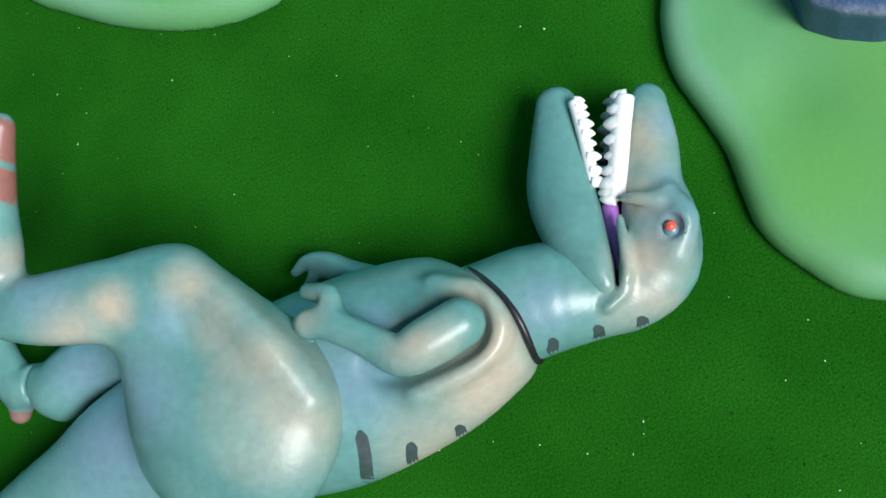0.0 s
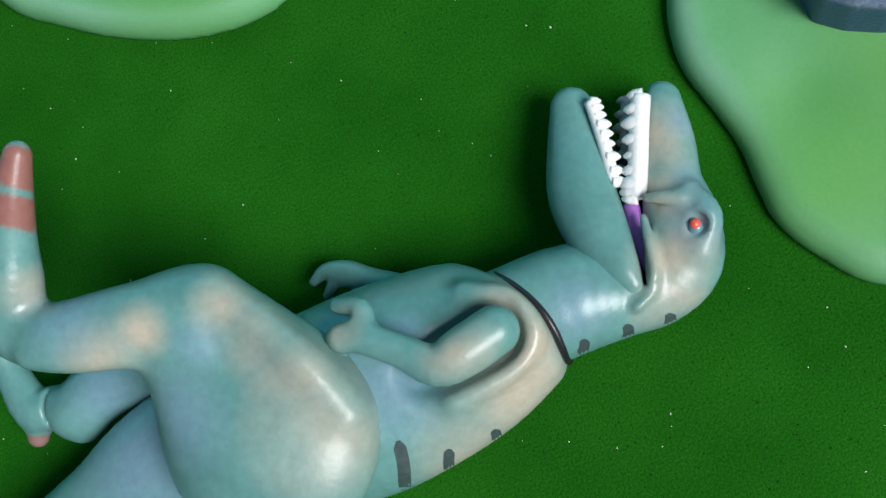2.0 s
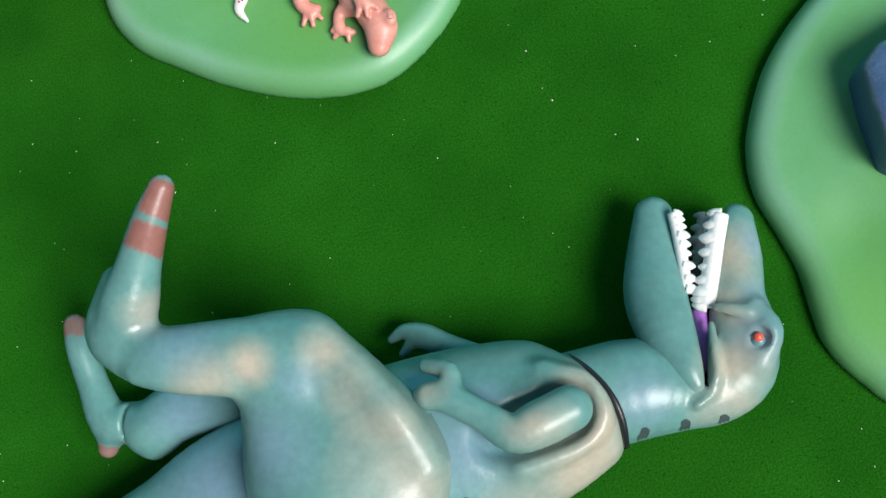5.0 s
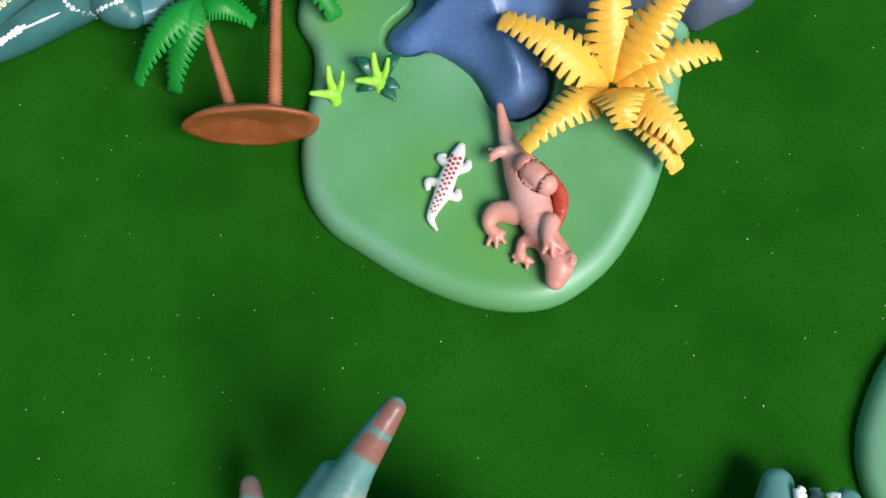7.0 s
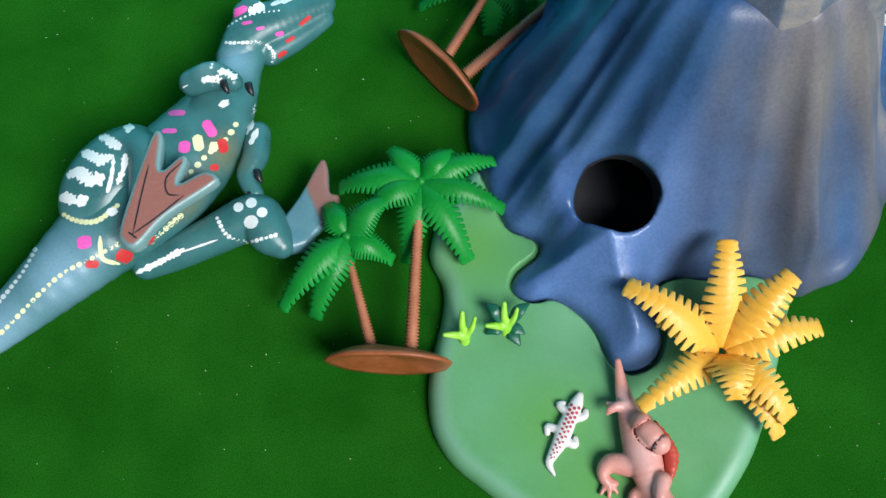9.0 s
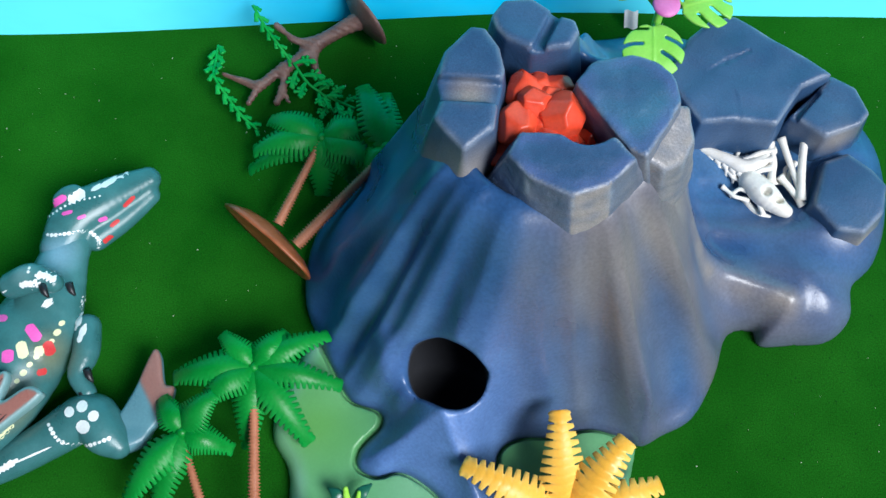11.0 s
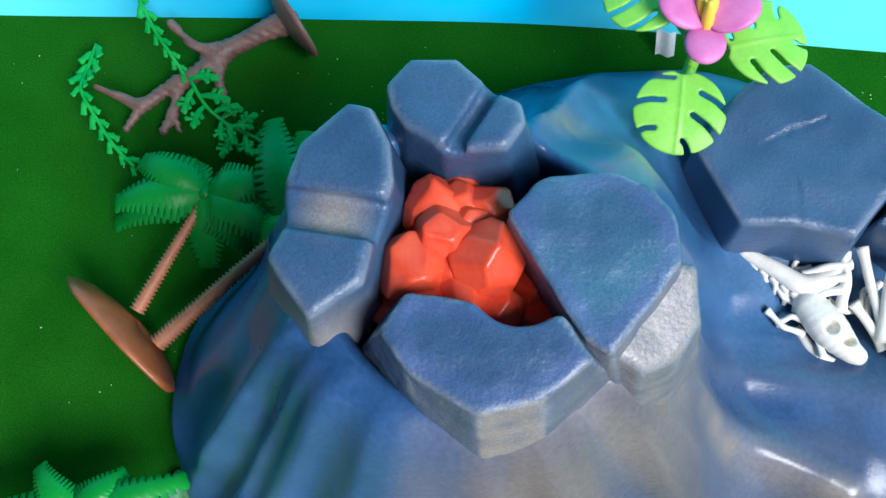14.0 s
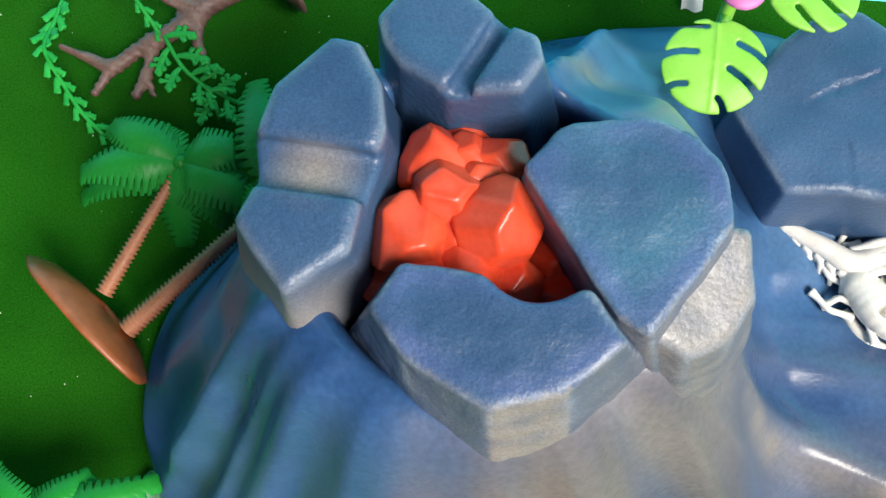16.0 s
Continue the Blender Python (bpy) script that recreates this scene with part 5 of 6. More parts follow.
# ---- the small white crocodile ----
def croc():
    t = thing("toy_crocodile", "tiny white plastic crocodile toy with crimson checks, on pad", "toy crocodile", (-75, 236, 9))

    def fn(P):
        q = squash(P, 11.5, 0.7)
        f = chain(q, [(-68.5, 251.5, 11.5, 1.6), (-70.3, 247.5, 11.5, 2.9), (-72.5, 243.5, 11.5, 3.0), (-75, 238, 11.5, 3.6), (-77.5, 232, 11.5, 3.2), (-80.8, 226.5, 11.2, 2.2), (-82.2, 223, 10.8, 1.6), (-80.2, 218.6, 10.6, 0.6)])
        for a, b, c in (((-74, 244), (-77, 247.5), (-75.5, 248.5)), ((-71.5, 241.5), (-67, 243), (-66.2, 245)), ((-77, 236.5), (-82, 238.5), (-82.6, 236)), ((-75.5, 232.5), (-71.5, 231), (-71, 233.5))):
            f = smin(f, chain(P, [(*a, 11, 1.8), (*b, 10.6, 1.7), (*c, 10.3, 1.3)]), 1)
        return np.maximum(f, 9.2 - P[:, 2])
    blob("body", fn, (-86, 216, 8.5), (-63, 256, 16), 0.55, M_CROC, t)
    marks = []
    line = glide([(-70.8, 246.5), (-73, 241.5), (-75.3, 236.5), (-78, 231), (-80.8, 226)], 20)
    n = 11
    for i in range(n):
        p = line[int(i * (len(line) - 1) / (n - 1))]
        q = line[min(len(line) - 1, int(i * (len(line) - 1) / (n - 1)) + 6)]
        d = (q - p) / max(1e-6, np.linalg.norm(q - p)) if i < n - 1 else np.array([-0.5, -0.8])
        s = np.array([-d[1], d[0]])
        w = (1 - 0.5 * i / n)
        for k in (-1.7, 0, 1.7):
            c = p + s * k * w + d * (0.9 if k == 0 else 0)
            marks.append(stroke(fn, [tuple(c - d * 0.75 * w), tuple(c + d * 0.75 * w)], 1.5 * w, 0.35, n=3))
    part("checks", joined("checks", marks), M_CROC_RED, t, "crimson painted checks")
    t.location.y += 0.0013


croc()


# ---- fronds ----
def frond(base, tip, rise, width, teeth, depth=0.5, thick=0.9, steps=0, droop=0.25, twist=0.0, gap=0.42, round_tip=0.35):
    """A toothed leaf from base to tip (mm), arched by rise, as a thin solid with a raised midrib."""
    b, t = Vector(base), Vector(tip)
    n = teeth * 6
    axis = t - b
    side = axis.cross(Vector((0, 0, 1)))
    side = side.normalized() if side.length > 1e-6 else Vector((1, 0, 0))
    side = Matrix.Rotation(twist, 3, axis.normalized()) @ side
    rows = []
    for i in range(n + 1):
        s = i / n
        c = b + axis * s + Vector((0, 0, rise * 4 * s * (1 - s)))
        env = width * (min(1, 0.42 + 2.4 * s) * (1 - max(0, s - 0.25) / 0.75 * (1 - round_tip)) if s < 0.94 else width / width * (round_tip + 0.1) * math.sqrt(max(0, 1 - ((s - 0.94) / 0.06) ** 2)) )
        ph = (s * teeth) % 1.0
        tooth = 1.0 if ph > gap else 1 - depth * math.sin(math.pi * ph / gap)
        if s > 0.92:
            tooth = 1.0
        w = max(0.25, env * tooth)
        env = max(env, 0.25)
        rows.append((c, env, w, axis.normalized() * (0.25 * env)))
    v, f = [], []
    for c, env, w, sw in rows:
        for lift in (1, -1):
            for k in (-1, -0.4, 0, 0.4, 1):
                u = k * (w if abs(k) == 1 else min(env, w))
                r = abs(u) / env
                v.append(c + side * u - Vector((0, 0, droop * env * r ** 1.7)) + sw * r + Vector((0, 0, thick * ((0.9 if k == 0 else 0.45) if lift > 0 else -0.45))))
    m = len(rows)
    for i in range(m - 1):
        a = i * 10
        for k in range(4):
            f.append((a + k, a + k + 1, a + 11 + k, a + 10 + k))
            f.append((a + 5 + k, a + 15 + k, a + 16 + k, a + 6 + k))
        f.append((a, a + 10, a + 15, a + 5))
        f.append((a + 4, a + 9, a + 19, a + 14))
    f.append((0, 5, 6, 7, 8, 9, 4, 3, 2, 1))
    e = (m - 1) * 10
    f.append((e, e + 1, e + 2, e + 3, e + 4, e + 9, e + 8, e + 7, e + 6, e + 5))
    mask = []
    for i in range(m):
        for _ in range(2):
            mask += [0.8, 0.2, 0.1, 0.2, 0.8]
    return v, f, mask


def leaf_part(name, parent, mat, *args, **kw):
    v, f, mask = frond(*args, **kw)
    me = mesh_of(name, v, f)
    bm = bmesh.new()
    bm.from_mesh(me)
    bmesh.ops.recalc_face_normals(bm, faces=bm.faces)
    bm.to_mesh(me)
    bm.free()
    return part(name, me, mat, parent, "", {"tip": mask})


def fern():
    t = thing("fern", "bright yellow plastic fern with toothed fronds, standing on pad", "toy plant", (-11, 269, 9))
    c = (-9, 270, 17)
    for tip, rise, w, n in (((-50, 294.5, 33), 9, 7.4, 12), ((-8, 312, 40), 6, 7.6, 12), ((19, 298, 36), 9, 7.8, 11), ((33, 280, 20), 10, 7.0, 10), ((15.5, 241, 21), 9, 7.4, 11),
                            ((12.5, 234.5, 14), 8, 5.6, 12), ((-8, 247, 30), 10, 7.4, 8), ((-45.5, 245.5, 22), 9, 6.0, 11), ((-35, 283, 20), 6, 5.0, 9)):
        d = Vector(tip) - Vector(c)
        b = Vector(c) + Vector((d.x, d.y, 0)) * 0.04
        leaf_part("frond", t, M_FERN, b, tip, rise, w * 1.42, n, depth=0.56, thick=1.3, droop=0.3, round_tip=0.34, gap=0.5)
    v, f = tube([(-11, 269, 8, 5), (-11, 269, 11, 4), (-11, 269, 14, 3)], 12, 3)
    part("stem", mesh_of("stem", v, f), M_FERN, t, "", {"tip": np.zeros(len(v))})


fern()


def palm(label, base_c, base_dir, trunks, crowns, base_r, group):
    """base_dir: the way of the trunks in plan (degrees); trunks: pairs of ends; crowns: (centre, leaf tips)."""
    t = thing("palm_tree", label, "toy palm", (*base_c[:2], 0), group)
    d = Vector((math.cos(radians(base_dir)), math.sin(radians(base_dir)), 0))
    s = Vector((-d.y, d.x, 0))
    # the domed foot, standing on its edge
    v, f = [], []
    seg = 40
    prof = ((0.0, 6.5), (0.35, 6.0), (0.7, 4.2), (0.92, 1.6), (1.0, 0.0), (0.97, -0.9), (0.85, -0.6), (0.5, 1.6), (0.0, 2.4))
    for r, hgt in prof:
        for k in range(seg):
            a = 2 * math.pi * k / seg
            w = 1 + 0.03 * math.sin(3 * a) + 0.02 * math.sin(7 * a + 1)
            p = Vector(base_c) + s * (base_r[0] * r * w * math.cos(a)) + Vector((0, 0, base_r[1] * r * w * math.sin(a))) + d * (hgt * (1 + 0.1 * math.sin(2 * a)))
            v.append(p)
    for i in range(len(prof) - 1):
        for k in range(seg):
            k2 = (k + 1) % seg
            f.append((i * seg + k, (i + 1) * seg + k, (i + 1) * seg + k2, i * seg + k2))
    part("foot", mesh_of("foot", v, f), M_BASE, t, "brown domed foot")
    for a, b, r in trunks:
        n = int((Vector(b) - Vector(a)).length / 1.45)
        line = [tuple(Vector(a).lerp(Vector(b), i / n)) + (r * (1.25 - 0.45 * i / n),) for i in range(n + 1)]
        vv, ff = tube(line, 12, 2, rings=0.38)
        part("trunk", mesh_of("trunk", vv, ff), M_TRUNK, t, "ringed brown trunk")
    for c, leaves in crowns:
        vv, ff = ball(c, 2.6, 10, 7)
        part("crown_hub", mesh_of("crown_hub", vv, ff), M_PALM, t, "", {"tip": np.zeros(len(vv))})
        for tip, rise, w in leaves:
            leaf_part("leaf", t, M_PALM, c, tip, rise, w * 1.45, 15, depth=0.44, thick=0.7, droop=0.38, round_tip=0.3, gap=0.5)


palm("toy palm with twin ringed trunks and green leaves, fallen on felt", (-149, 265.5, 18.5), 88, [((-156, 271, 21), (-169, 318, 22), 2.3), ((-139.5, 271, 21), (-136.5, 343, 25), 2.7)],
     [((-136, 345, 27), [((-150, 362, 25), 5, 5), ((-121, 360, 25), 7, 5), ((-103, 358, 20), 8, 5.5), ((-99, 335, 18), 8, 5.5), ((-115, 312, 14), 8, 6.5), ((-142, 312, 12), 7, 6.5), ((-173, 345, 20), 9, 6.5), ((-160, 331, 24), 8, 6)]),
      ((-168, 320, 25), [((-152, 334, 32), 5, 6), ((-197, 291, 12), 9, 6), ((-183, 288, 8), 8, 6.5), ((-148, 312, 16), 6, 5.5), ((-178, 338, 20), 6, 5)])], (27, 18), "fallen palms")
palm("toy palm with twin ringed trunks and green leaves, fallen beside volcano", (-129, 405, 18.5), 44, [((-124, 413, 20), (-102, 449, 26), 2.4), ((-116, 402, 20), (-72, 438, 30), 2.8)],
     [((-101, 451, 27), [((-134, 449.5, 22), 7, 6.2), ((-139, 446, 8), 6, 5.2), ((-126, 465, 22), 8, 6), ((-116, 468, 12), 6, 5), ((-104, 430, 8), 7, 7), ((-88, 435, 12), 7, 6.5), ((-75, 436, 20), 8, 6.5), ((-77, 454, 24), 8, 6.5)]),
      ((-71, 441, 32), [((-81, 480, 20), 9, 6.5), ((-70, 476, 18), 8, 6), ((-86, 428, 12), 7, 6)])], (27, 18), "fallen palms")


# ---- dead tree with vines ----
def dead_tree():
    t = thing("dead_tree", "brown leafless plastic tree lying fallen on felt", "toy tree", (-95, 512, 0))

    def fn(P):
        f = chain(P, [(-79.5, 519.5, 14, 5.5), (-85, 518, 13, 4.6), (-94, 514, 12, 4.0), (-104, 509, 11, 4.2), (-112, 502, 11, 3.6), (-124, 496, 10, 3.0), (-132, 491, 9, 3.0), (-140, 494, 10, 2.2), (-149, 497, 12, 1.6)])
        f = smin(f, chain(P, [(-103, 510, 12, 3.2), (-112, 511, 14, 2.4), (-117, 515, 16, 2.0), (-121, 519, 17, 2.2)]), 3)
        f = smin(f, chain(P, [(-104, 507, 11, 3.0), (-104, 498, 10, 2.4), (-100, 489, 8, 1.5)]), 3)
        f = smin(f, chain(P, [(-119, 499, 10, 2.8), (-120, 490, 9, 2.4), (-124, 481, 8, 2.2)]), 3)
        f = smin(f, chain(P, [(-121, 488, 9, 2), (-118, 481, 8, 1.4)]), 2)
        f = smin(f, chain(P, [(-132, 491, 9, 2.6), (-138, 482, 8, 1.8)]), 2)
        return f + 0.55 + 0.35 * np.sin(1.1 * P[:, 0] + 2.2 * P[:, 1]) * np.sin(0.9 * P[:, 2])
    blob("trunk", fn, (-156, 472, 2), (-66, 530, 24), 0.9, M_BARK, t)
    v, f = [], []
    seg = 30
    d, s = Vector((-0.92, 0.0, 0)) + Vector((0, -0.38, 0)), None
    d = Vector((-0.83, -0.55, 0)).normalized()
    s = Vector((-d.y, d.x, 0))
    prof = ((0.0, 5.0), (0.5, 3.6), (0.9, 1.3), (1.0, 0), (0.92, -0.7), (0.0, 0.4))
    for r, hgt in prof:
        for k in range(seg):
            a = 2 * math.pi * k / seg
            v.append(Vector((-77, 520.5, 15)) + s * (17 * r * math.cos(a)) + Vector((0, 0, 14.5 * r * math.sin(a))) + d * hgt)
    for i in range(len(prof) - 1):
        for k in range(seg):
            k2 = (k + 1) % seg
            f.append((i * seg + k, (i + 1) * seg + k, (i + 1) * seg + k2, i * seg + k2))
    part("foot", mesh_of("foot", v, f), M_BARK, t, "brown round foot")


dead_tree()


def vine(label, line, leaf, seed, step, forward, lobes):
    """Leaflets every step along a thin stem, each with a rounded tip and small side lobes."""
    rng = random.Random(seed)
    t = thing("vine", label, "toy vine", (line[0][0], line[0][1], 0), "vines")
    vv, ff = tube([(*p, 0.75) for p in line], 8, 5)
    part("stem", mesh_of("stem", vv, ff), M_VINE, t)
    q = [Vector(p) for p in glide(line, 24)]
    run = 0.0
    total = sum((b - a).length for a, b in zip(q, q[1:]))
    last, flip = -step, 1
    for i in range(1, len(q) - 1):
        run += (q[i] - q[i - 1]).length
        if run - last < step * 0.5:
            continue
        last, flip = run, -flip
        d = (q[i + 1] - q[i - 1]).normalized()
        s = d.cross(Vector((0, 0, 1))).normalized() * flip
        w = (s + d * (forward + rng.uniform(-0.15, 0.2)) + Vector((0, 0, rng.uniform(0.0, 0.5)))).normalized()
        ln = leaf * rng.uniform(0.85, 1.15) * (1.1 - 0.4 * run / total)
        a = q[i]
        bend = d * (0.12 * ln)
        wide = 0.13 if lobes > 1 else 0.22
        v2, f2 = tube([(*a, 0.6), (*(a + w * ln * 0.35), ln * wide), (*(a + w * ln * 0.7 + bend), ln * wide), (*(a + w * ln * 0.93 + bend * 2), ln * wide * 1.2), (*(a + w * ln + bend * 2), ln * 0.07)], 8, 3, flat=0.4)
        v2, f2 = list(v2), list(f2)
        across = w.cross(Vector((0, 0, 1))).normalized()
        for k in range(lobes):
            o = a + w * ln * (0.34 + 0.5 * k / max(1, lobes)) + bend * 0.5
            u = (across * (1 if k % 2 else -1) + w * 0.7).normalized()
            m = ln * rng.uniform(0.26, 0.36)
            v3, f3 = tube([(*o, 0.5), (*(o + u * m * 0.6), ln * 0.085), (*(o + u * m), ln * 0.11), (*(o + u * m * 1.15), ln * 0.04)], 6, 2, flat=0.45)
            base = len(v2)
            v2 += list(v3)
            f2 += [tuple(j + base for j in g) for g in f3]
        part("leaf", mesh_of("leaf", v2, f2), M_VINE, t)


vine("green plastic leaf vine draped over a tree branch", [(-152, 516, 8), (-153, 505, 11), (-153, 495, 15), (-147, 484, 12), (-141, 475, 9), (-134, 468, 7)], 5.2, 1, 5.4, 1.3, 1)
vine("green plastic leaf vine leaning on tree", [(-131, 526, 26), (-125, 514, 22), (-119, 505, 18), (-115, 499, 15)], 4.2, 2, 5.0, 1.4, 1)
vine("green plastic leaf vine hanging from tree onto felt", [(-114, 499, 14), (-108, 489, 11), (-100, 482, 7), (-97, 474, 4)], 9.5, 3, 7.0, 0.45, 4)
vine("green plastic leaf vine lying on felt", [(-104, 485, 8), (-95, 481, 5), (-86, 476, 4)], 8.0, 4, 6.5, 0.45, 4)


# ---- sprouts on the pad ----
def sprout(label, c, dark):
    t = thing("sprout", label, "toy plant", (*c, 8), "sprouts")
    x, y = c

    def fn(P):
        f = chain(P, [(x, y - 3, 8, 2.4), (x, y - 1, 12, 2.2)])
        f = smin(f, chain(P, [(x, y - 1, 11, 2.0), (x - 1, y + 2.5, 17, 1.6), (x - 1, y + 6.5, 21, 1.1)]), 1)
        f = smin(f, chain(P, [(x, y - 1, 11, 1.9), (x - 4.5, y - 1.5, 15, 1.6), (x - 8.5, y - 2, 17, 1.0)]), 1)
        f = smin(f, chain(P, [(x, y - 1, 11, 1.8), (x + 3, y + 1, 16, 1.3), (x + 4.5, y + 4.5, 20, 0.8)]), 1)
        return f
    blob("shoot", fn, (x - 12, y - 8, 6), (x + 8, y + 10, 24), 0.55, M_SPROUT, t)
    if dark:
        for tip in ((x - 9, y + 8, 17), (x + 10, y + 8, 17), (x - 9, y - 4, 11), (x + 6, y - 9, 10), (x + 8, y - 4, 11)):
            v, f = tube([(x, y - 2, 10, 1.2), ((x + tip[0]) / 2, (y + tip[1]) / 2, tip[2] + 1, 2.8), (*tip, 0.4)], 10, 5, flat=0.3)
            part("leaf", mesh_of("leaf", v, f), M_SPROUT_DARK, t, "dark green leaf")


sprout("small lime green plastic sprout stuck in pad", (-117, 280), False)
sprout("lime green plastic sprout with dark leaves, in pad", (-99, 284), True)


# ---- flower with cut leaves ----
def flower():
    t = thing("flower", "pink plastic flower with cut green leaves behind volcano", "toy flower", (56, 478, 0))

    SLOTS = (((-0.8, -0.2), (-0.66, -1.2), 0.05), ((-0.25, -0.4), (-0.08, -1.2), 0.065), ((0.42, -0.55), (0.6, -1.0), 0.06), ((-0.48, 0.45), (0.0, 1.2), 0.065), ((0.05, 0.3), (0.62, 1.0), 0.07), ((0.66, 0.12), (1.0, 0.3), 0.06))

    def leaf(c, way, size, tilt, flip=1):
        """A heart-shaped leaf with round-ended slots cut in from its rim."""
        M = np.array(Matrix.Rotation(radians(way), 3, "Z") @ Matrix.Rotation(radians(tilt), 3, "Y"))

        def fn(P):
            L = (P - np.array(c, float)) @ M / size
            u, v, w = L[:, 0], L[:, 1] * flip, L[:, 2]
            r = np.hypot(u, v / 1.08)
            d = smax(r - 1, 0.22 - np.hypot(u + 1.12, v), 0.1)
            U = np.stack([u, v, 0 * u], 1)
            for a, e, rad in SLOTS:
                m = ((a[0] + e[0]) / 2 - 0.06, (a[1] + e[1]) / 2)
                d = smax(d, -chain(U, [(*a, 0, rad), (*m, 0, rad), (*e, 0, rad * 1.2)], 3), 0.05)
            w0 = 0.14 * (1 - r * r) + 0.06 * np.abs(v)
            thick = 0.045 + 0.03 * np.exp(-(v / 0.04) ** 2)
            return smax(d, np.abs(w - w0) - thick, 0.04) * size * 0.85
        s = size * 1.25
        blob("leaf", fn, (c[0] - s, c[1] - s, c[2] - 7), (c[0] + s, c[1] + s, c[2] + 7), 0.62, M_MONSTERA, t, "slotted bright green leaf")
    leaf((51.5, 464, 57), -97, 12.8, 12)
    leaf((77.5, 484.5, 60), 12, 13, 10, -1)
    leaf((43, 502, 60), 150, 12.8, 10)

    def petal(way, ln, w, lift):
        def fn(P):
            d = Vector((math.cos(radians(way)), math.sin(radians(way)), 0))
            c = np.array([59.5, 489, 64]) + np.array([d.x, d.y, 0]) * ln * 0.55 + np.array([0, 0, lift])
            q = P.copy()
            r = np.hypot(P[:, 0] - 59.5, P[:, 1] - 489)
            q[:, 2] -= lift * (r / ln - 0.5) + 0.02 * r
            f = ellipsoid(q, c, (ln * 0.58, w, 2.2), way)
            return f
        blob("petal", fn, (36, 466, 54), (84, 512, 80), 0.8, M_PETAL, t, "pink rounded petal")
    petal(150, 14, 6.8, 4)
    petal(14, 14, 6.8, 4)
    petal(-95, 12, 6.2, 1)
    for a, b in (((59.5, 488, 64), (57, 496, 74)), ((59.5, 488, 64), (62, 497, 74)), ((59.5, 487, 64), (59.5, 491, 75))):
        v, f = tube([(*a, 1.6), (*Vector(a).lerp(Vector(b), 0.5), 2.0), (*b, 0.9)], 9, 4)
        part("stamen", mesh_of("stamen", v, f), M_STAMEN, t, "yellow stamen")
    v, f = tube([(55, 478, 18, 2.2), (56, 480, 40, 2.0), (59.5, 488, 63, 2.2)], 10, 5)
    part("stalk", mesh_of("stalk", v, f), M_MONSTERA, t, "green stalk")
    for a, b in (((57, 482, 50), (53, 470, 54)), ((58, 485, 56), (68, 484, 60)), ((58, 485, 56), (50, 496, 60))):
        v, f = tube([(*a, 1.4), (*b, 1.2)], 8, 3)
        part("leaf_stalk", mesh_of("leaf_stalk", v, f), M_MONSTERA, t)


flower()


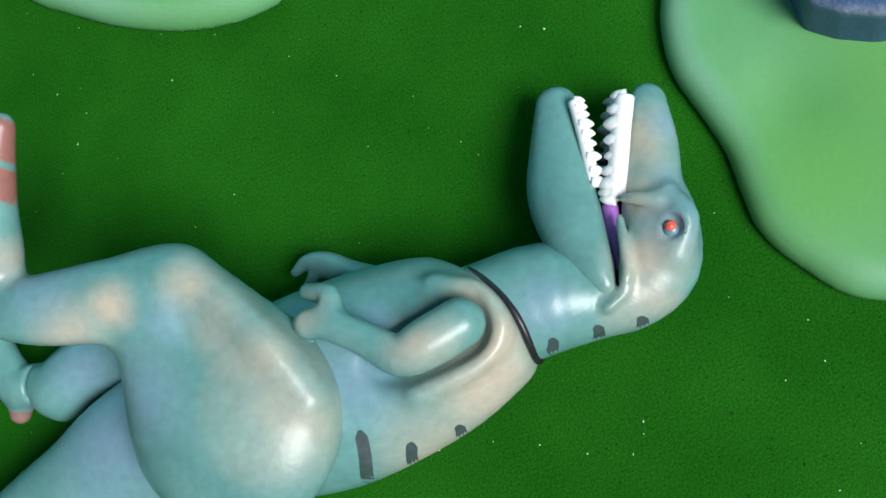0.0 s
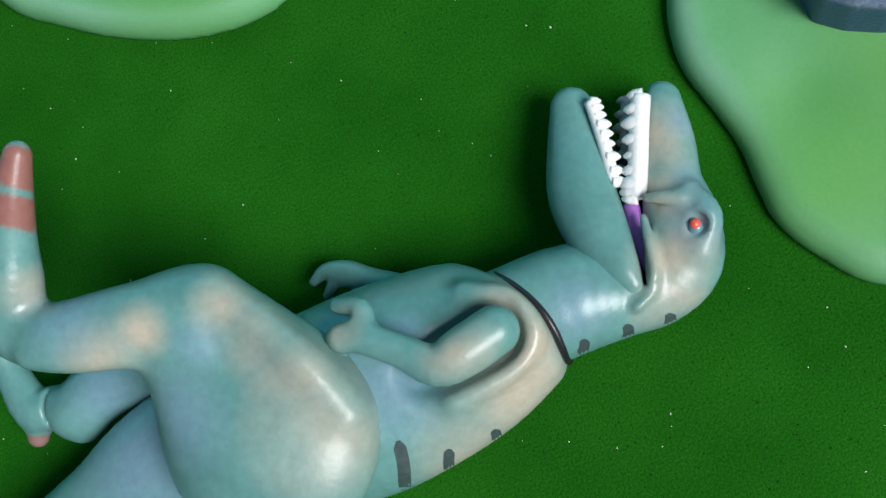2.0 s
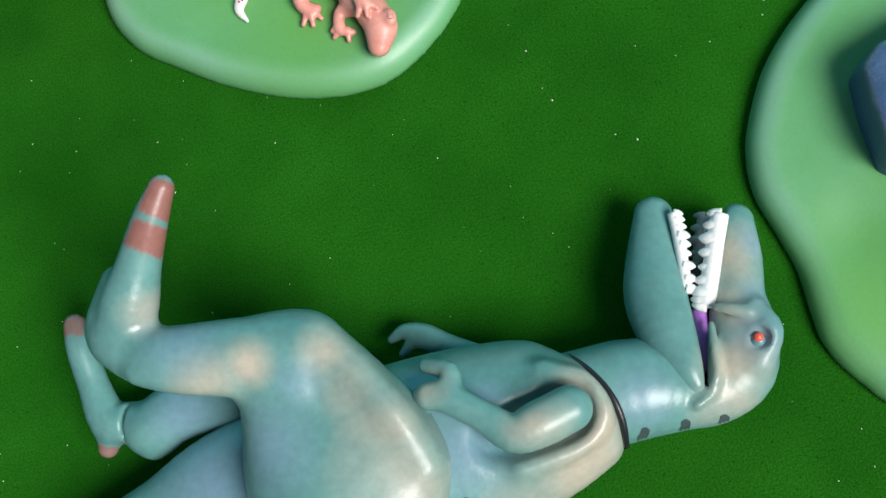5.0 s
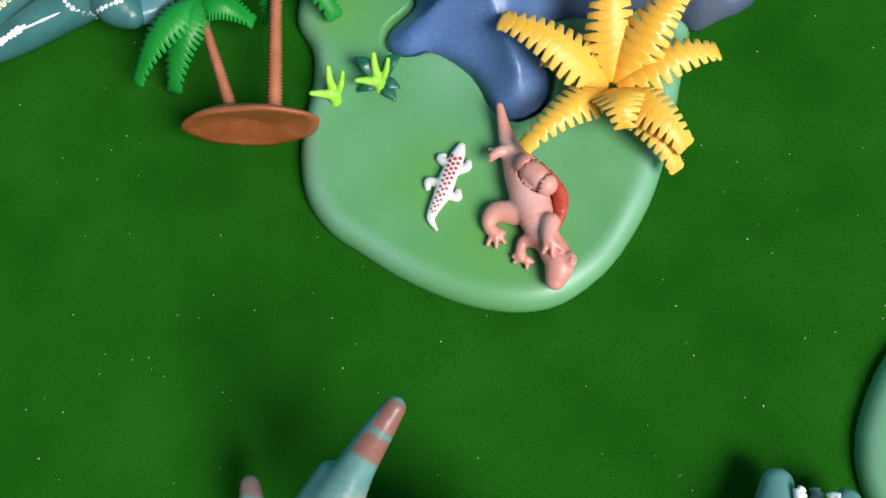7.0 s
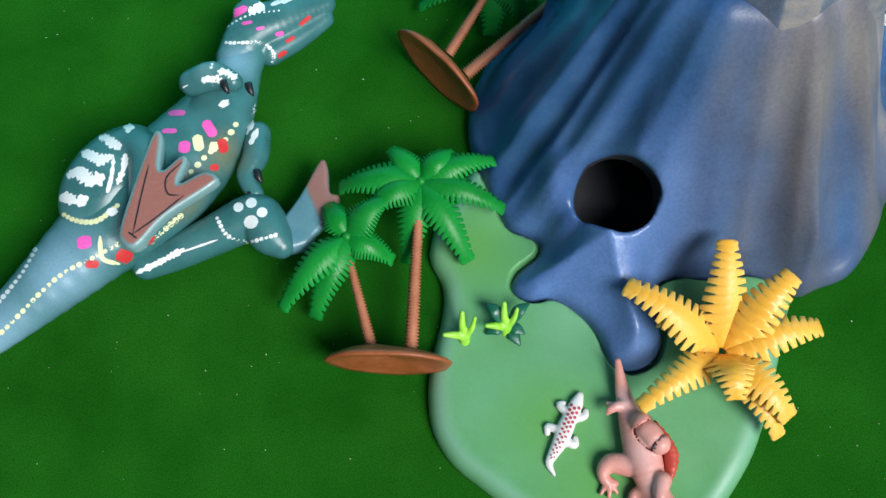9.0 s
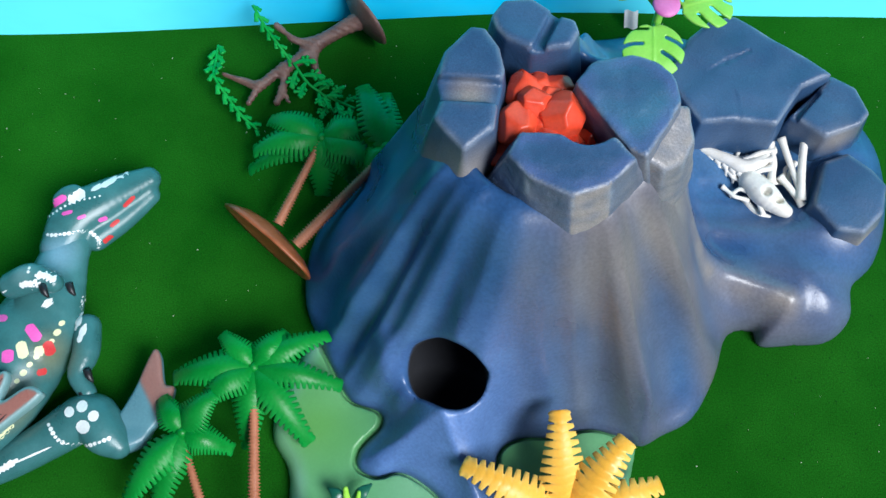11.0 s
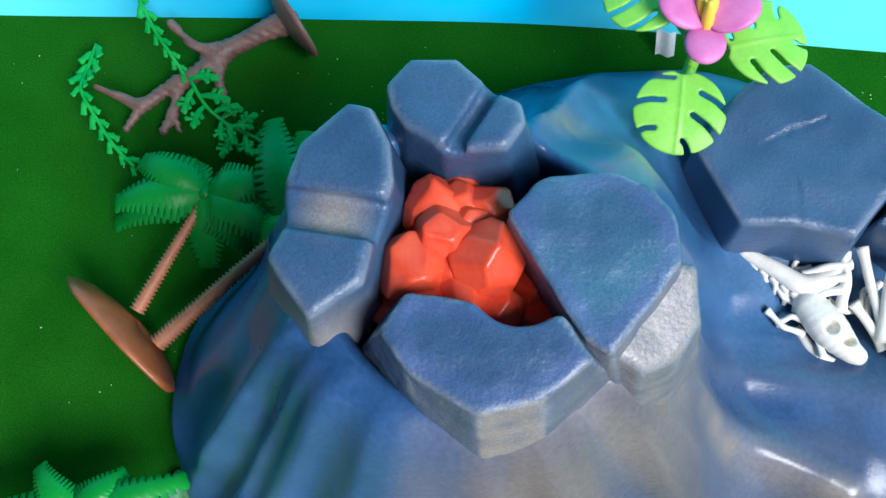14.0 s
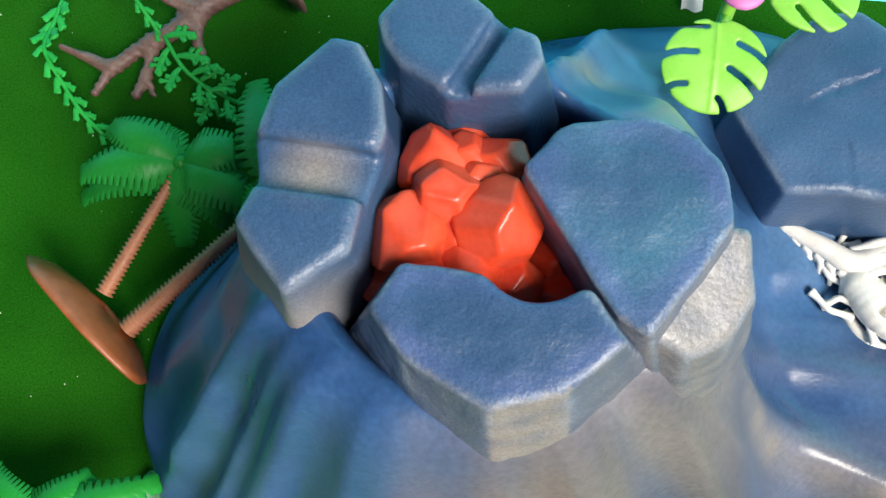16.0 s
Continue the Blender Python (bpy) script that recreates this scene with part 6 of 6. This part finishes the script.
# ---- bones in the nest ----
def bones():
    up = 5.0
    t = thing("skeleton", "white plastic dinosaur bones lying in a rock hollow", "toy skeleton", (100, 410, 8))

    def lifted(pts, *a, **k):
        return tube([(p[0], p[1], p[2] + up, p[3]) for p in pts], *a, **k)

    def skull(P):
        P = P - np.array([0, 0, up])
        f = chain(P, [(94, 412, 18, 5), (99, 405, 18, 6), (105, 398, 17, 4), (108, 396, 16, 3)])
        f = smax(f, -ellipsoid(P, (99, 404, 24), (2.2, 2.2, 5)), 0.6)
        f = smax(f, -ellipsoid(P, (104.5, 400, 22), (2.6, 1.8, 5)), 0.6)
        return f
    blob("skull", skull, (86, 390, 10), (114, 420, 34), 0.7, M_BONE, t, "white skull with dark eye hole")
    v, f = lifted([(91, 406, 12, 1.4), (95, 399, 12, 1.8), (101, 394.5, 12, 1.8), (104, 393.5, 12, 1.2)], 8, 4)
    part("jaw", mesh_of("jaw", v, f), M_BONE, t)
    for i, (a, b, c, r) in enumerate((((121, 431, 26), (117, 416, 24), (115, 400, 18), 1.9), ((110, 429, 24), (112, 418, 22), (116, 404, 18), 1.6), ((105, 428, 22), (105, 418, 21), (103, 410, 19), 1.8),
                                      ((92, 421, 20), (99, 423, 22), (107, 424, 22), 1.4), ((91, 417, 20), (98, 419, 22), (105, 420, 22), 1.4), ((92, 412, 19), (98, 415, 21), (104, 416, 21), 1.4), ((107, 412, 20), (112, 405, 18), (116, 398, 16), 1.6))):
        v, f = lifted([(*a, r * 1.3), (*Vector(a).lerp(Vector(b), 0.4), r), (*b, r), (*Vector(b).lerp(Vector(c), 0.6), r), (*c, r * 1.35)], 9, 4)
        part("bone", mesh_of("bone", v, f), M_BONE, t)
    rng = random.Random(8)
    for i in range(10):
        x, y, a = rng.uniform(86, 116), rng.uniform(400, 426), rng.uniform(0, 6.28)
        ln = rng.uniform(4, 7)
        p, q = Vector((x - ln * math.cos(a), y - ln * math.sin(a), 15)), Vector((x + ln * math.cos(a), y + ln * math.sin(a), 17))
        m = p.lerp(q, 0.5) + Vector((-math.sin(a), math.cos(a), 0.6)) * 2.0
        v, f = lifted([(*p, 1.5), (*p.lerp(m, 0.5), 1.0), (*m, 1.0), (*m.lerp(q, 0.6), 1.0), (*q, 1.5)], 8, 4)
        part("bone", mesh_of("bone", v, f), M_BONE, t)
    for i in range(7):
        s = i / 6
        x, y = 74 + 18 * s, 429 - 15 * s
        v, f = lifted([(x, y, 19, 1.8), (x + 1.5, y - 2.5, 18, 1.5), (x + 1, y - 6, 14, 0.7)], 8, 3)
        part("vertebra", mesh_of("vertebra", v, f), M_BONE, t)
    v, f = lifted([(73, 430, 19, 2.0), (84, 423, 20, 2.8), (92, 418, 20, 3.6), (100, 420, 20, 3.4), (106, 425, 20, 2.0)], 10, 5)
    part("spine", mesh_of("spine", v, f), M_BONE, t)


bones()


# ---- blue rock on the side pad ----
side_rock = thing("rock", "dark blue faceted plastic rock set into green pad", "toy rock", (120, 130, 8))
crag("rock_body", side_rock, ROCK, 24, 4, 0.12, h=1.8)


def paper_scrap():
    t = thing("paper_scrap", "small white folded paper scrap at the foot of the backdrop", "paper", (58, 508, 0))
    v, f = [], []
    for i in range(9):
        for k in range(5):
            x, z = 53 + 0.85 * i, 0.4 + 1.9 * k
            v.append((x, 509 - 0.14 * (x - 52) + 0.6 * math.sin(0.9 * i) + 0.7 * z, z))
    for i in range(8):
        for k in range(4):
            a = i * 5 + k
            f.append((a, a + 5, a + 6, a + 1))
    s = len(v)
    v += [(x, y + 0.5, z) for x, y, z in v]
    f += [tuple(reversed([q + s for q in p])) for p in f]
    part("sheet", mesh_of("sheet", v, f, False), M_TOOTH, t)


paper_scrap()
